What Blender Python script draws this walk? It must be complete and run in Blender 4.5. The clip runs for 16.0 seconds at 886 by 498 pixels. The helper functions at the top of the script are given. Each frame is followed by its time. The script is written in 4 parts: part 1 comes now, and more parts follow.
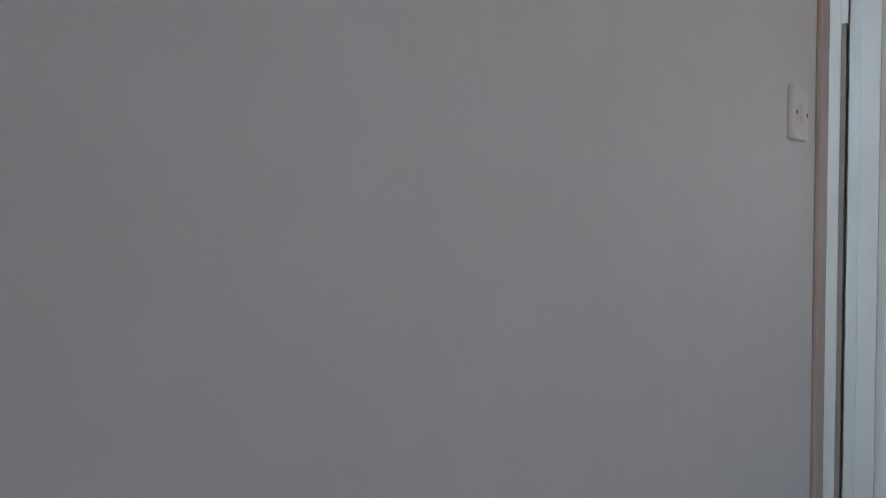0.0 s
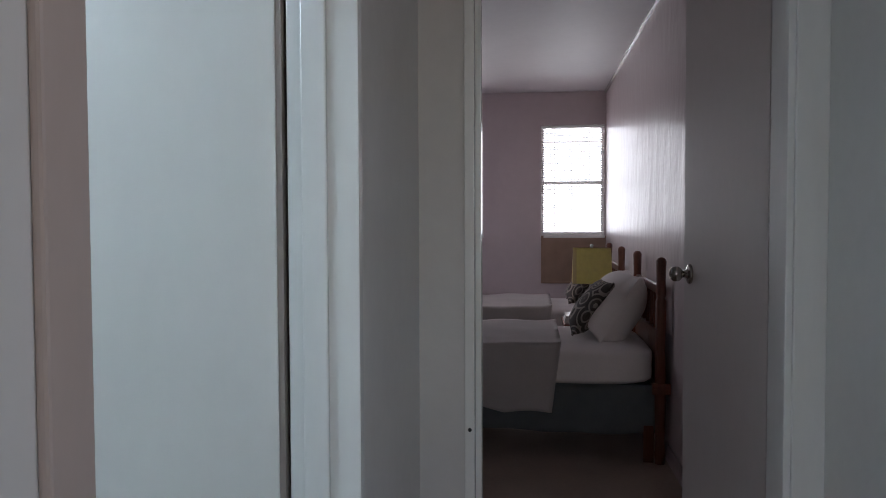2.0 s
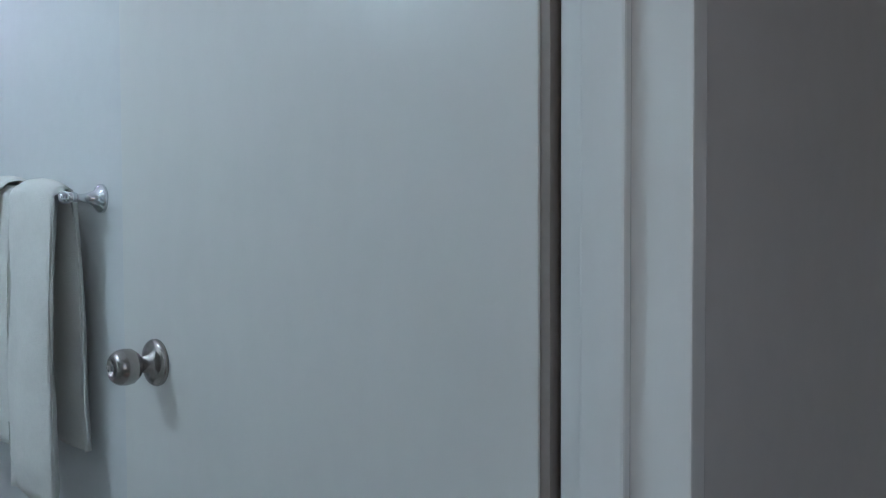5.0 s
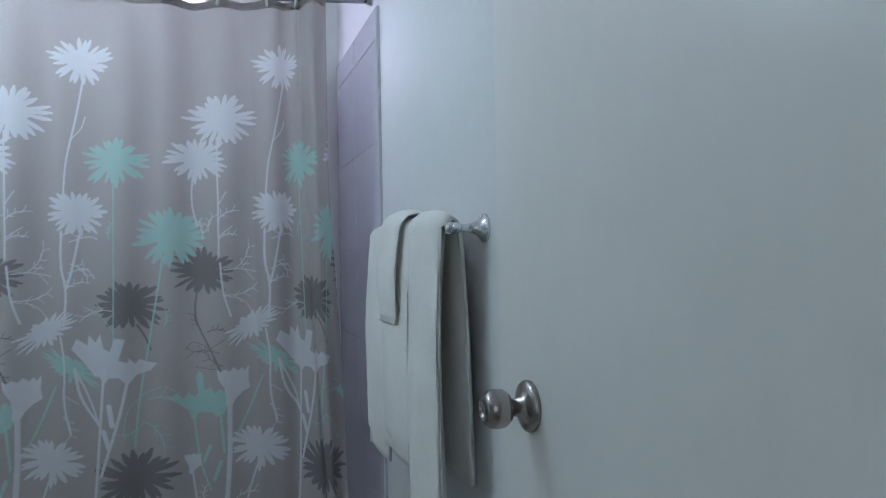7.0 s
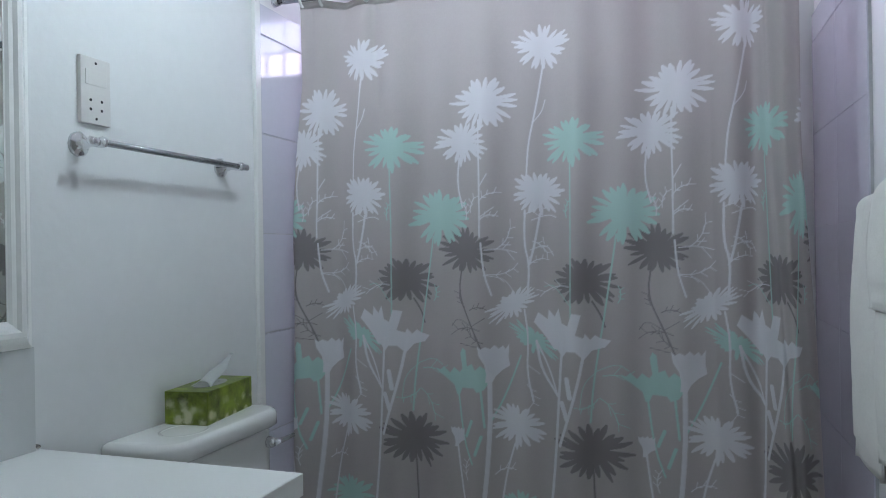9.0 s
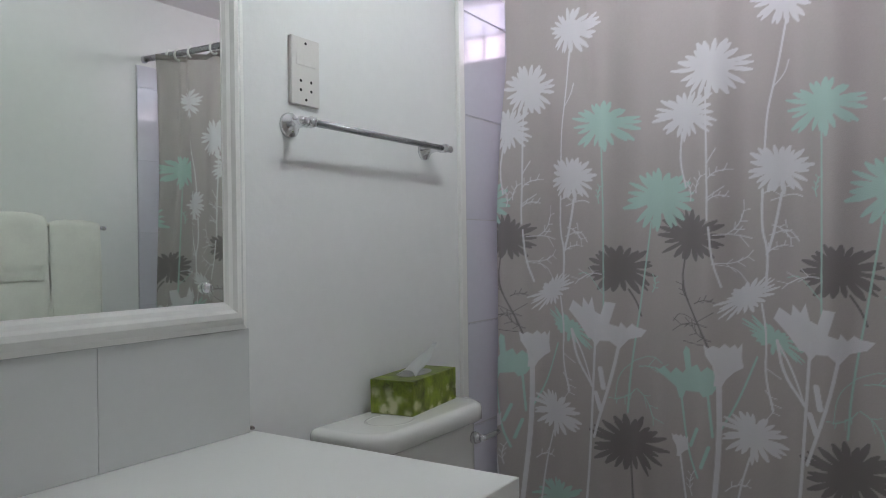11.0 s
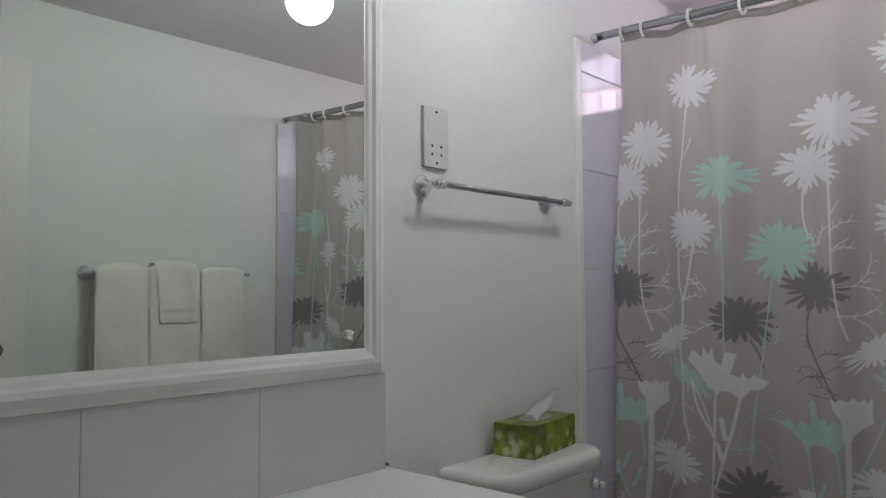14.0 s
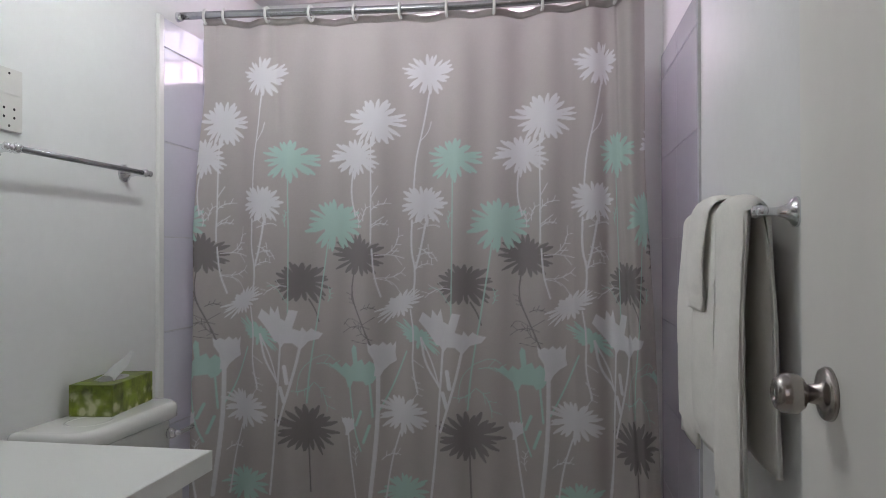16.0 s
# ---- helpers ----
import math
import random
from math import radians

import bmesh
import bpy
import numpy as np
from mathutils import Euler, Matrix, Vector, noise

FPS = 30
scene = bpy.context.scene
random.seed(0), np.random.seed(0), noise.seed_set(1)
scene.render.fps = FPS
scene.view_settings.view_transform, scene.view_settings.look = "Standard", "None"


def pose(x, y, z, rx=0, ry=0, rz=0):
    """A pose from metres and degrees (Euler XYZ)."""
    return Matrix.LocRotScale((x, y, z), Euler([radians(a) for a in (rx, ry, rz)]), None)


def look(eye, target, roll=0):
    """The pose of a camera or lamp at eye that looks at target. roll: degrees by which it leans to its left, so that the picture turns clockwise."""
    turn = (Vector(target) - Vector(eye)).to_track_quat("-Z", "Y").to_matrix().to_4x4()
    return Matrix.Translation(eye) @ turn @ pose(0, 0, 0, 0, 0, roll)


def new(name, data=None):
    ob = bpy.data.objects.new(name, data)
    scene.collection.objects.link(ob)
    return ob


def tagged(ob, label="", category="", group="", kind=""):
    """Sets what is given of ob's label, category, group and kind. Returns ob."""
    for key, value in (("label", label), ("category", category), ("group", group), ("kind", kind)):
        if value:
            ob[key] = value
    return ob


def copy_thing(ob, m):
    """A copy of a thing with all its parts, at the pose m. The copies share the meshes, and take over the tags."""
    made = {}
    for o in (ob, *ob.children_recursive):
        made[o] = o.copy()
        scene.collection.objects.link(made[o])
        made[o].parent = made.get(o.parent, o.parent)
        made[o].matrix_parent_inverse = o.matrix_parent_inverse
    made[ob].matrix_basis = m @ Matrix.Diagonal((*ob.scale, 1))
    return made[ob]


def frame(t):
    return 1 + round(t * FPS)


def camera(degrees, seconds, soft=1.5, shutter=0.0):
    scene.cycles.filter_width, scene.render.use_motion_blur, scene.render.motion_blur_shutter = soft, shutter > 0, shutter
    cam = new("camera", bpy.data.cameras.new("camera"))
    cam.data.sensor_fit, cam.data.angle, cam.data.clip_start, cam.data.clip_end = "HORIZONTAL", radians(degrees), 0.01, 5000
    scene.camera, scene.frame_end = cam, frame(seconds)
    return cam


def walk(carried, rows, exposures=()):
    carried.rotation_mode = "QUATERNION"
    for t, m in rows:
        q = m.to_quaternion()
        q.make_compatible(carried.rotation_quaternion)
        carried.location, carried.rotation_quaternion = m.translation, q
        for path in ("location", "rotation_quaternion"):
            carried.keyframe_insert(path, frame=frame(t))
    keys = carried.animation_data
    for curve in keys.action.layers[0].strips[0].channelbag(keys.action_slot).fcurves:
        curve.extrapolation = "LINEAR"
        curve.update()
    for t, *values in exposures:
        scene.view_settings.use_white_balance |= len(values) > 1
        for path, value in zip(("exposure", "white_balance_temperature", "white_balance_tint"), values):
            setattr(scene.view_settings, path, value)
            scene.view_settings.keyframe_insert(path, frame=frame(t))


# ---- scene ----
cam = camera(62, 16.0, soft=0.95)

# the walk: seconds, eye, target, roll
PATH = [
    (0.0, (0.435, -0.420, 1.297), (-0.856, 1.106, 1.211), -0.4),
    (0.5, (0.362, -0.114, 1.295), (-0.414, 1.729, 1.267), -0.4),
    (1.0, (0.331, 0.022, 1.296), (-0.077, 1.980, 1.241), -1.1),
    (1.5, (0.362, 0.241, 1.289), (0.108, 2.223, 1.200), -1.4),
    (2.0, (0.426, 0.440, 1.287), (0.186, 2.424, 1.213), -0.2),
    (2.5, (0.427, 0.636, 1.278), (0.144, 2.614, 1.209), 0.5),
    (3.0, (0.425, 0.776, 1.277), (0.039, 2.737, 1.203), 0.9),
    (3.5, (0.397, 0.903, 1.277), (-0.157, 2.822, 1.170), -0.1),
    (4.0, (0.390, 0.994, 1.244), (-0.488, 2.789, 1.162), -0.1),
    (4.6, (0.392, 1.062, 1.242), (-0.800, 2.667, 1.167), -0.2),
    (5.4, (0.380, 1.150, 1.240), (-1.145, 2.444, 1.210), -0.1),
    (6.3, (0.352, 1.218, 1.241), (-1.457, 2.071, 1.255), -0.1),
    (6.5, (0.311, 1.219, 1.248), (-1.529, 2.003, 1.258), -0.2),
    (7.0, (0.255, 1.231, 1.245), (-1.665, 1.788, 1.267), -1.1),
    (7.5, (0.206, 1.256, 1.242), (-1.779, 1.506, 1.236), -1.1),
    (8.0, (0.159, 1.267, 1.238), (-1.840, 1.207, 1.204), -1.0),
    (8.5, (0.132, 1.264, 1.232), (-1.836, 0.907, 1.208), -0.9),
    (9.0, (0.140, 1.243, 1.226), (-1.756, 0.609, 1.227), -0.9),
    (9.5, (0.133, 1.239, 1.226), (-1.688, 0.412, 1.219), -0.7),
    (9.7, (0.133, 1.240, 1.227), (-1.659, 0.352, 1.210), -0.8),
    (10.4, (0.080, 1.190, 1.213), (-1.634, 0.160, 1.201), -0.8),
    (11.2, (0.010, 1.115, 1.192), (-1.660, 0.014, 1.195), -0.8),
    (11.8, (-0.016, 1.075, 1.178), (-1.678, -0.038, 1.192), -0.7),
    (12.0, (-0.022, 1.055, 1.173), (-1.640, -0.121, 1.190), -0.6),
    (12.5, (-0.009, 1.046, 1.181), (-1.514, -0.271, 1.201), -0.1),
    (13.0, (0.024, 1.064, 1.194), (-1.410, -0.329, 1.260), -0.2),
    (13.5, (0.080, 1.117, 1.208), (-1.356, -0.270, 1.319), -0.5),
    (14.0, (0.131, 1.179, 1.220), (-1.358, -0.151, 1.334), -0.4),
    (14.5, (0.170, 1.207, 1.228), (-1.422, 0.002, 1.342), 0.3),
    (15.0, (0.249, 1.207, 1.235), (-1.469, 0.188, 1.324), 0.2),
    (15.5, (0.317, 1.229, 1.233), (-1.540, 0.488, 1.298), -0.1),
    (16.0, (0.354, 1.291, 1.220), (-1.617, 0.952, 1.239), -0.1),
]
walk(cam, [(t, look(e, a, r)) for t, e, a, r in PATH],
     exposures=[(0.0, 0.62, 5700, 5), (0.6, 0.58, 5700, 5), (1.5, 0.55, 5700, 5), (2.5, 0.55, 5680, 5), (3.5, 0.42, 5650, 4), (4.2, 0.40, 5450, 4), (6.3, 0.10, 5450, 3), (8.0, 0.16, 5800, 7),
                (9.7, 0.05, 6100, 9), (11.8, -0.02, 6950, 15), (13.0, -0.12, 6950, 15), (14.0, -0.26, 6950, 15), (15.0, -0.28, 6950, 15), (16.0, 0.08, 6900, 15)])

# ---- light ----
world = bpy.data.worlds.new("sky")
scene.world = world
world.use_nodes = True
wn = world.node_tree.nodes
sky = wn.new("ShaderNodeTexSky")
sky.sky_type = "NISHITA"
sky.sun_disc = False
sky.sun_elevation = radians(52)
sky.sun_rotation = radians(200)
world.node_tree.links.new(sky.outputs[0], wn["Background"].inputs[0])
wn["Background"].inputs[1].default_value = 0.12

sun = new("sun", bpy.data.lights.new("sun", "SUN"))
sun.data.energy, sun.data.angle, sun.data.color = 3.0, radians(0.5), (1.0, 0.95, 0.88)
sun.matrix_world = look((0, 0, 6), (-0.35, 0.9, 6 - 1.25))


def area(name, eye, target, w, h, power, colour):
    l = new(name, bpy.data.lights.new(name, "AREA"))
    l.data.shape, l.data.size, l.data.size_y, l.data.energy, l.data.color = "RECTANGLE", w, h, power, colour
    l.matrix_world = look(eye, target)
    return l


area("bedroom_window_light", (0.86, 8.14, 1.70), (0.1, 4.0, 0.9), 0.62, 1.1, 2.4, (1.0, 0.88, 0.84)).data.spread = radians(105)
# fill lamp at an unseen left window, added to brighten beds and far wall
area("bedroom_left_fill_light", (-1.86, 6.35, 1.70), (1.0, 6.2, 0.8), 1.0, 1.1, 3.0, (1.0, 0.87, 0.81)).data.spread = radians(95)
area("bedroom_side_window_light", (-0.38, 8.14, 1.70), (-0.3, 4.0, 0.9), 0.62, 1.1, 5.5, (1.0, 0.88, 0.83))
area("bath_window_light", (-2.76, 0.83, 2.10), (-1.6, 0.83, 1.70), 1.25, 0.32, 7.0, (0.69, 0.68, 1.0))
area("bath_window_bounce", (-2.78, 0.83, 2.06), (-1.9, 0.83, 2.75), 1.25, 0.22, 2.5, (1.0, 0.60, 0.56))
# fill lamps in two added, unseen hall windows
area("hall_start_fill_light", (0.64, -1.685, 1.45), (0.52, 4.5, 0.85), 0.74, 1.1, 0.34, (1.0, 0.77, 0.60)).data.spread = radians(44)
area("hall_side_fill_light", (1.22, 0.58, 1.5), (0.13, 0.58, 1.35), 1.0, 1.2, 1.5, (1.0, 0.785, 0.63))
lamp = new("globe_lamp_light", bpy.data.lights.new("globe_lamp_light", "POINT"))
lamp.data.energy, lamp.data.shadow_soft_size, lamp.data.color = 10.0, 0.065, (0.86, 1.0, 1.06)
lamp.location = (-1.22, 0.59, 2.093)

# ---- materials ----


def mat(name, colour, rough=0.5, metal=0.0, spread=0.06, scale=6.0, bump=0.0, bump_scale=60.0, stretch=(1, 1, 1), spec=0.5, coat=0.0, translucent=0.0, rand=0.0, depth=0.004, detail=4.0):
    """A procedural surface: base colour that varies at two scales, grain bump."""
    m = bpy.data.materials.new(name)
    m.use_nodes = True
    n, l = m.node_tree.nodes, m.node_tree.links
    b = n["Principled BSDF"]
    b.inputs["Metallic"].default_value = metal
    b.inputs["Specular IOR Level"].default_value = spec
    b.inputs["Coat Weight"].default_value = coat
    tc, mp = n.new("ShaderNodeTexCoord"), n.new("ShaderNodeMapping")
    mp.inputs["Scale"].default_value = stretch
    l.new(tc.outputs["Object"], mp.inputs["Vector"])
    big, fine = n.new("ShaderNodeTexNoise"), n.new("ShaderNodeTexNoise")
    big.inputs["Scale"].default_value, fine.inputs["Scale"].default_value = scale, scale * 14
    big.inputs["Detail"].default_value = 5
    l.new(mp.outputs[0], big.inputs["Vector"])
    l.new(mp.outputs[0], fine.inputs["Vector"])
    add = n.new("ShaderNodeMath")
    add.operation = "MULTIPLY_ADD"
    add.inputs[1].default_value = 0.35
    l.new(fine.outputs[0], add.inputs[0])
    l.new(big.outputs[0], add.inputs[2])
    ramp = n.new("ShaderNodeValToRGB")
    lo, hi = [max(0, c * (1 - spread)) for c in colour], [min(1, c * (1 + spread)) for c in colour]
    ramp.color_ramp.elements[0].position, ramp.color_ramp.elements[0].color = 0.45, (*lo, 1)
    ramp.color_ramp.elements[1].position, ramp.color_ramp.elements[1].color = 0.9, (*hi, 1)
    l.new(add.outputs[0], ramp.inputs[0])
    out = ramp.outputs[0]
    if rand:
        oi, hs = n.new("ShaderNodeObjectInfo"), n.new("ShaderNodeHueSaturation")
        mr = n.new("ShaderNodeMapRange")
        mr.inputs["To Min"].default_value, mr.inputs["To Max"].default_value = 1 - rand, 1 + rand
        l.new(oi.outputs["Random"], mr.inputs["Value"])
        l.new(mr.outputs[0], hs.inputs["Value"])
        l.new(out, hs.inputs["Color"])
        out = hs.outputs[0]
    l.new(out, b.inputs["Base Color"])
    rr = n.new("ShaderNodeMapRange")
    rr.inputs["To Min"].default_value, rr.inputs["To Max"].default_value = max(0.02, rough - 0.07), min(1, rough + 0.07)
    l.new(big.outputs[0], rr.inputs["Value"])
    l.new(rr.outputs[0], b.inputs["Roughness"])
    if bump:
        bn, bp = n.new("ShaderNodeTexNoise"), n.new("ShaderNodeBump")
        bn.inputs["Scale"].default_value, bn.inputs["Detail"].default_value = bump_scale, detail
        bp.inputs["Strength"].default_value, bp.inputs["Distance"].default_value = bump, depth
        l.new(mp.outputs[0], bn.inputs["Vector"])
        l.new(bn.outputs[0], bp.inputs["Height"])
        l.new(bp.outputs[0], b.inputs["Normal"])
    if translucent:
        tr, mx = n.new("ShaderNodeBsdfTranslucent"), n.new("ShaderNodeMixShader")
        mx.inputs[0].default_value = translucent
        l.new(out, tr.inputs["Color"])
        l.new(b.outputs[0], mx.inputs[1])
        l.new(tr.outputs[0], mx.inputs[2])
        l.new(mx.outputs[0], n["Material Output"].inputs[0])
    return m


def glow(name, colour, strength):
    m = bpy.data.materials.new(name)
    m.use_nodes = True
    b = m.node_tree.nodes["Principled BSDF"]
    b.inputs["Base Color"].default_value = (*colour, 1)
    b.inputs["Emission Color"].default_value = (*colour, 1)
    b.inputs["Emission Strength"].default_value = strength
    return m


BATH_WALL = mat("bath_wall_paint", (0.80, 0.805, 0.795), 0.52, spread=0.03, scale=2.0, bump=0.12, bump_scale=45, spec=0.3)
HALL_WALL = mat("hall_wall_paint", (0.655, 0.645, 0.625), 0.5, spread=0.05, scale=1.5, bump=0.22, bump_scale=28)
BED_WALL = mat("bedroom_wall_paint", (0.62, 0.54, 0.55), 0.33, spread=0.04, scale=1.5, bump=0.6, bump_scale=9, stretch=(1, 1, 0.45), spec=0.25, depth=0.016, detail=3.0)
BED_FAR = mat("bedroom_far_wall_paint", (0.64, 0.55, 0.56), 0.55, spread=0.05, scale=1.2, bump=0.15, bump_scale=25)
BED_DOOR = mat("bedroom_door_paint", (0.62, 0.58, 0.57), 0.5, spread=0.04, scale=2.0, bump=0.08, bump_scale=25, stretch=(1, 1, 0.4))
CEIL = mat("ceiling_paint", (0.72, 0.70, 0.71), 0.6, spread=0.04, scale=1.2, bump=0.15, bump_scale=30)
DOOR = mat("door_paint", (0.82, 0.81, 0.77), 0.3, spread=0.03, scale=2.0, bump=0.06, bump_scale=30, stretch=(1, 1, 0.4))
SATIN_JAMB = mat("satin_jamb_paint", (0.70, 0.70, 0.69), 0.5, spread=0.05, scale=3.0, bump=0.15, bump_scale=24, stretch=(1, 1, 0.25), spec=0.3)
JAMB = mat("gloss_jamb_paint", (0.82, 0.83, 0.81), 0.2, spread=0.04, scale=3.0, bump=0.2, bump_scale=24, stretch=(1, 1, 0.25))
WHITE_TRIM = mat("white_trim_paint", (0.85, 0.85, 0.82), 0.22, spread=0.03, scale=5, bump=0.05)
BED_FLOOR = mat("bedroom_floor_tile", (0.42, 0.34, 0.29), 0.35, spread=0.15, scale=3, bump=0.05)
BATH_FLOOR = mat("bath_floor_tile", (0.62, 0.60, 0.57), 0.3, spread=0.1, scale=4)
SPLASH = mat("splash_tile", (0.66, 0.67, 0.66), 0.12, spread=0.02, scale=4, rand=0.02)
TILE = mat("glazed_tile", (0.66, 0.66, 0.72), 0.06, spread=0.03, scale=4, bump=0.04, bump_scale=6, rand=0.03)
GROUT = mat("grout", (0.52, 0.515, 0.53), 0.85, spread=0.1, scale=20)
# base darkened so rails and rod look as if reflecting dark surroundings
BAR_CHROME = mat("darkened_chrome", (0.44, 0.45, 0.47), 0.2, metal=1.0, spread=0.1, scale=14)
CHROME = mat("chrome", (0.75, 0.76, 0.78), 0.12, metal=1.0, spread=0.04, scale=10)
STEEL = mat("satin_nickel", (0.42, 0.39, 0.37), 0.24, metal=1.0, spread=0.08, scale=12, stretch=(1, 1, 4))
CERAMIC = mat("white_ceramic", (0.80, 0.80, 0.77), 0.1, spread=0.02, scale=3, coat=0.4)
LAMINATE = mat("white_laminate", (0.86, 0.87, 0.84), 0.3, spread=0.0, scale=2)
CABINET = mat("cabinet_paint", (0.72, 0.71, 0.68), 0.4, spread=0.03, scale=4)
PLATE = mat("cream_plastic", (0.70, 0.68, 0.65), 0.35, spread=0.03, scale=8)
BLACK = mat("black_hole", (0.015, 0.015, 0.015), 0.7)
TOWEL = mat("white_terry", (0.90, 0.885, 0.835), 0.95, spread=0.05, scale=10, bump=0.5, bump_scale=420, spec=0.1)
SHEET = mat("white_sheet", (0.80, 0.75, 0.74), 0.85, spread=0.04, scale=5, bump=0.5, bump_scale=14, spec=0.2)
SKIRT = mat("grey_blue_valance", (0.24, 0.27, 0.29), 0.9, spread=0.1, scale=8, bump=0.3, bump_scale=20)
WOOD = mat("dark_red_wood", (0.13, 0.035, 0.018), 0.3, spread=0.3, scale=9, stretch=(4, 4, 0.5), coat=0.3)
BOARD = mat("brown_board", (0.33, 0.22, 0.16), 0.6, spread=0.15, scale=7)
SHADE = mat("yellow_lampshade", (0.95, 0.90, 0.56), 0.8, spread=0.05, scale=30, translucent=0.7)
SHADE_TRIM = mat("cream_shade_trim", (0.75, 0.66, 0.42), 0.8, translucent=0.3)
TISSUE = mat("white_tissue", (0.86, 0.87, 0.87), 0.9, spread=0.02, scale=30, translucent=0.3)
RING = mat("white_plastic", (0.82, 0.82, 0.80), 0.35, spread=0.02)
BLIND = mat("blind_slat", (0.85, 0.80, 0.80), 0.5, spread=0.03, translucent=0.35)
IRON = mat("white_iron_grille", (0.86, 0.84, 0.84), 0.5, spread=0.1)
TAN_EDGE = mat("tan_edge_paint", (0.46, 0.39, 0.35), 0.55, spread=0.08, scale=4, bump=0.1, bump_scale=30, stretch=(1, 1, 0.3))
SEAM = mat("bath_door_edge", (0.33, 0.29, 0.26), 0.6, spread=0.1, scale=6)
GLOBE = glow("lit_opal_glass", (1.0, 1.0, 0.97), 6.0)
MIRROR = bpy.data.materials.new("mirror_silver")
MIRROR.use_nodes = True
MIRROR.node_tree.nodes["Principled BSDF"].inputs["Base Color"].default_value = (0.82, 0.89, 0.82, 1)
MIRROR.node_tree.nodes["Principled BSDF"].inputs["Metallic"].default_value = 1
MIRROR.node_tree.nodes["Principled BSDF"].inputs["Roughness"].default_value = 0.015
GLASS = bpy.data.materials.new("window_glass")
GLASS.use_nodes = True
_n = GLASS.node_tree.nodes
_g, _t, _m = _n.new("ShaderNodeBsdfGlossy"), _n.new("ShaderNodeBsdfTransparent"), _n.new("ShaderNodeMixShader")
_g.inputs["Roughness"].default_value, _m.inputs[0].default_value = 0.02, 0.06
GLASS.node_tree.links.new(_t.outputs[0], _m.inputs[1])
GLASS.node_tree.links.new(_g.outputs[0], _m.inputs[2])
GLASS.node_tree.links.new(_m.outputs[0], _n["Material Output"].inputs[0])
DAYGLOW = glow("bright_daylight", (1.0, 0.97, 0.96), 2.2)
# glowing sheet added behind the bath window in place of unseen daylight
PINKGLOW = glow("pink_backdrop_glow", (0.97, 0.86, 0.98), 1.6)

# printed cloth: the dye lies in the colour attribute "dye"
CLOTH = mat("printed_curtain", (0.4, 0.4, 0.4), 0.8, spread=0.02, scale=20, bump=0.25, bump_scale=500, spec=0.15, translucent=0.3)
_n, _l = CLOTH.node_tree.nodes, CLOTH.node_tree.links
_a = _n.new("ShaderNodeVertexColor")
_a.layer_name = "dye"
_l.new(_a.outputs[0], _n["Principled BSDF"].inputs["Base Color"])
for _x in _n:
    if _x.bl_idname == "ShaderNodeBsdfTranslucent":
        _l.new(_a.outputs[0], _x.inputs["Color"])

# cushion print
DAMASK = mat("damask_print", (0.10, 0.085, 0.08), 0.85, spread=0.2)
_n, _l = DAMASK.node_tree.nodes, DAMASK.node_tree.links
_w, _r, _tc = _n.new("ShaderNodeTexVoronoi"), _n.new("ShaderNodeValToRGB"), _n.new("ShaderNodeTexCoord")
_w.inputs["Scale"].default_value, _w.inputs["Randomness"].default_value = 8.5, 0.55
_r.color_ramp.interpolation = "CONSTANT"
_r.color_ramp.elements[0].position, _r.color_ramp.elements[0].color = 0.0, (0.34, 0.29, 0.25, 1)
_r.color_ramp.elements[1].position, _r.color_ramp.elements[1].color = 0.10, (0.06, 0.05, 0.048, 1)
for _p, _c in ((0.20, (0.34, 0.29, 0.25, 1)), (0.26, (0.07, 0.058, 0.052, 1)), (0.38, (0.28, 0.24, 0.21, 1)), (0.45, (0.055, 0.048, 0.045, 1)), (0.60, (0.30, 0.26, 0.23, 1)), (0.68, (0.06, 0.05, 0.048, 1))):
    _r.color_ramp.elements.new(_p).color = _c
_l.new(_tc.outputs["Object"], _w.inputs["Vector"])
_l.new(_w.outputs[0], _r.inputs[0])
_l.new(_r.outputs[0], _n["Principled BSDF"].inputs["Base Color"])

# tissue box print: pale blossoms on greens
BOXPRINT = mat("green_blossom_card", (0.17, 0.22, 0.02), 0.4, spread=0.75, scale=22)
_n, _l = BOXPRINT.node_tree.nodes, BOXPRINT.node_tree.links
_w, _r, _tc = _n.new("ShaderNodeTexVoronoi"), _n.new("ShaderNodeValToRGB"), _n.new("ShaderNodeTexCoord")
_mx = _n.new("ShaderNodeMixRGB")
_w.inputs["Scale"].default_value = 30
_r.color_ramp.elements[0].position, _r.color_ramp.elements[0].color = 0.30, (1, 1, 1, 1)
_r.color_ramp.elements[1].position, _r.color_ramp.elements[1].color = 0.40, (0, 0, 0, 1)
_sep, _lt, _mu = _n.new("ShaderNodeSeparateXYZ"), _n.new("ShaderNodeMapRange"), _n.new("ShaderNodeMath")
_lt.inputs["From Min"].default_value, _lt.inputs["From Max"].default_value = 0.070, 0.035
_mu.operation = "MULTIPLY"
_nz, _ad = _n.new("ShaderNodeTexNoise"), _n.new("ShaderNodeVectorMath")
_nz.inputs["Scale"].default_value = 70
_ad.operation, _ad.inputs[1].default_value = "MULTIPLY_ADD", (0.03, 0.03, 0.03)
_l.new(_nz.outputs["Color"], _ad.inputs[0])
_l.new(_tc.outputs["Object"], _ad.inputs[2])
_l.new(_ad.outputs[0], _w.inputs["Vector"])
_l.new(_tc.outputs["Object"], _sep.inputs[0])
_l.new(_sep.outputs[2], _lt.inputs["Value"])
_l.new(_w.outputs[0], _r.inputs[0])
_l.new(_r.outputs[0], _mu.inputs[0])
_l.new(_lt.outputs[0], _mu.inputs[1])
_l.new(_mu.outputs[0], _mx.inputs[0])
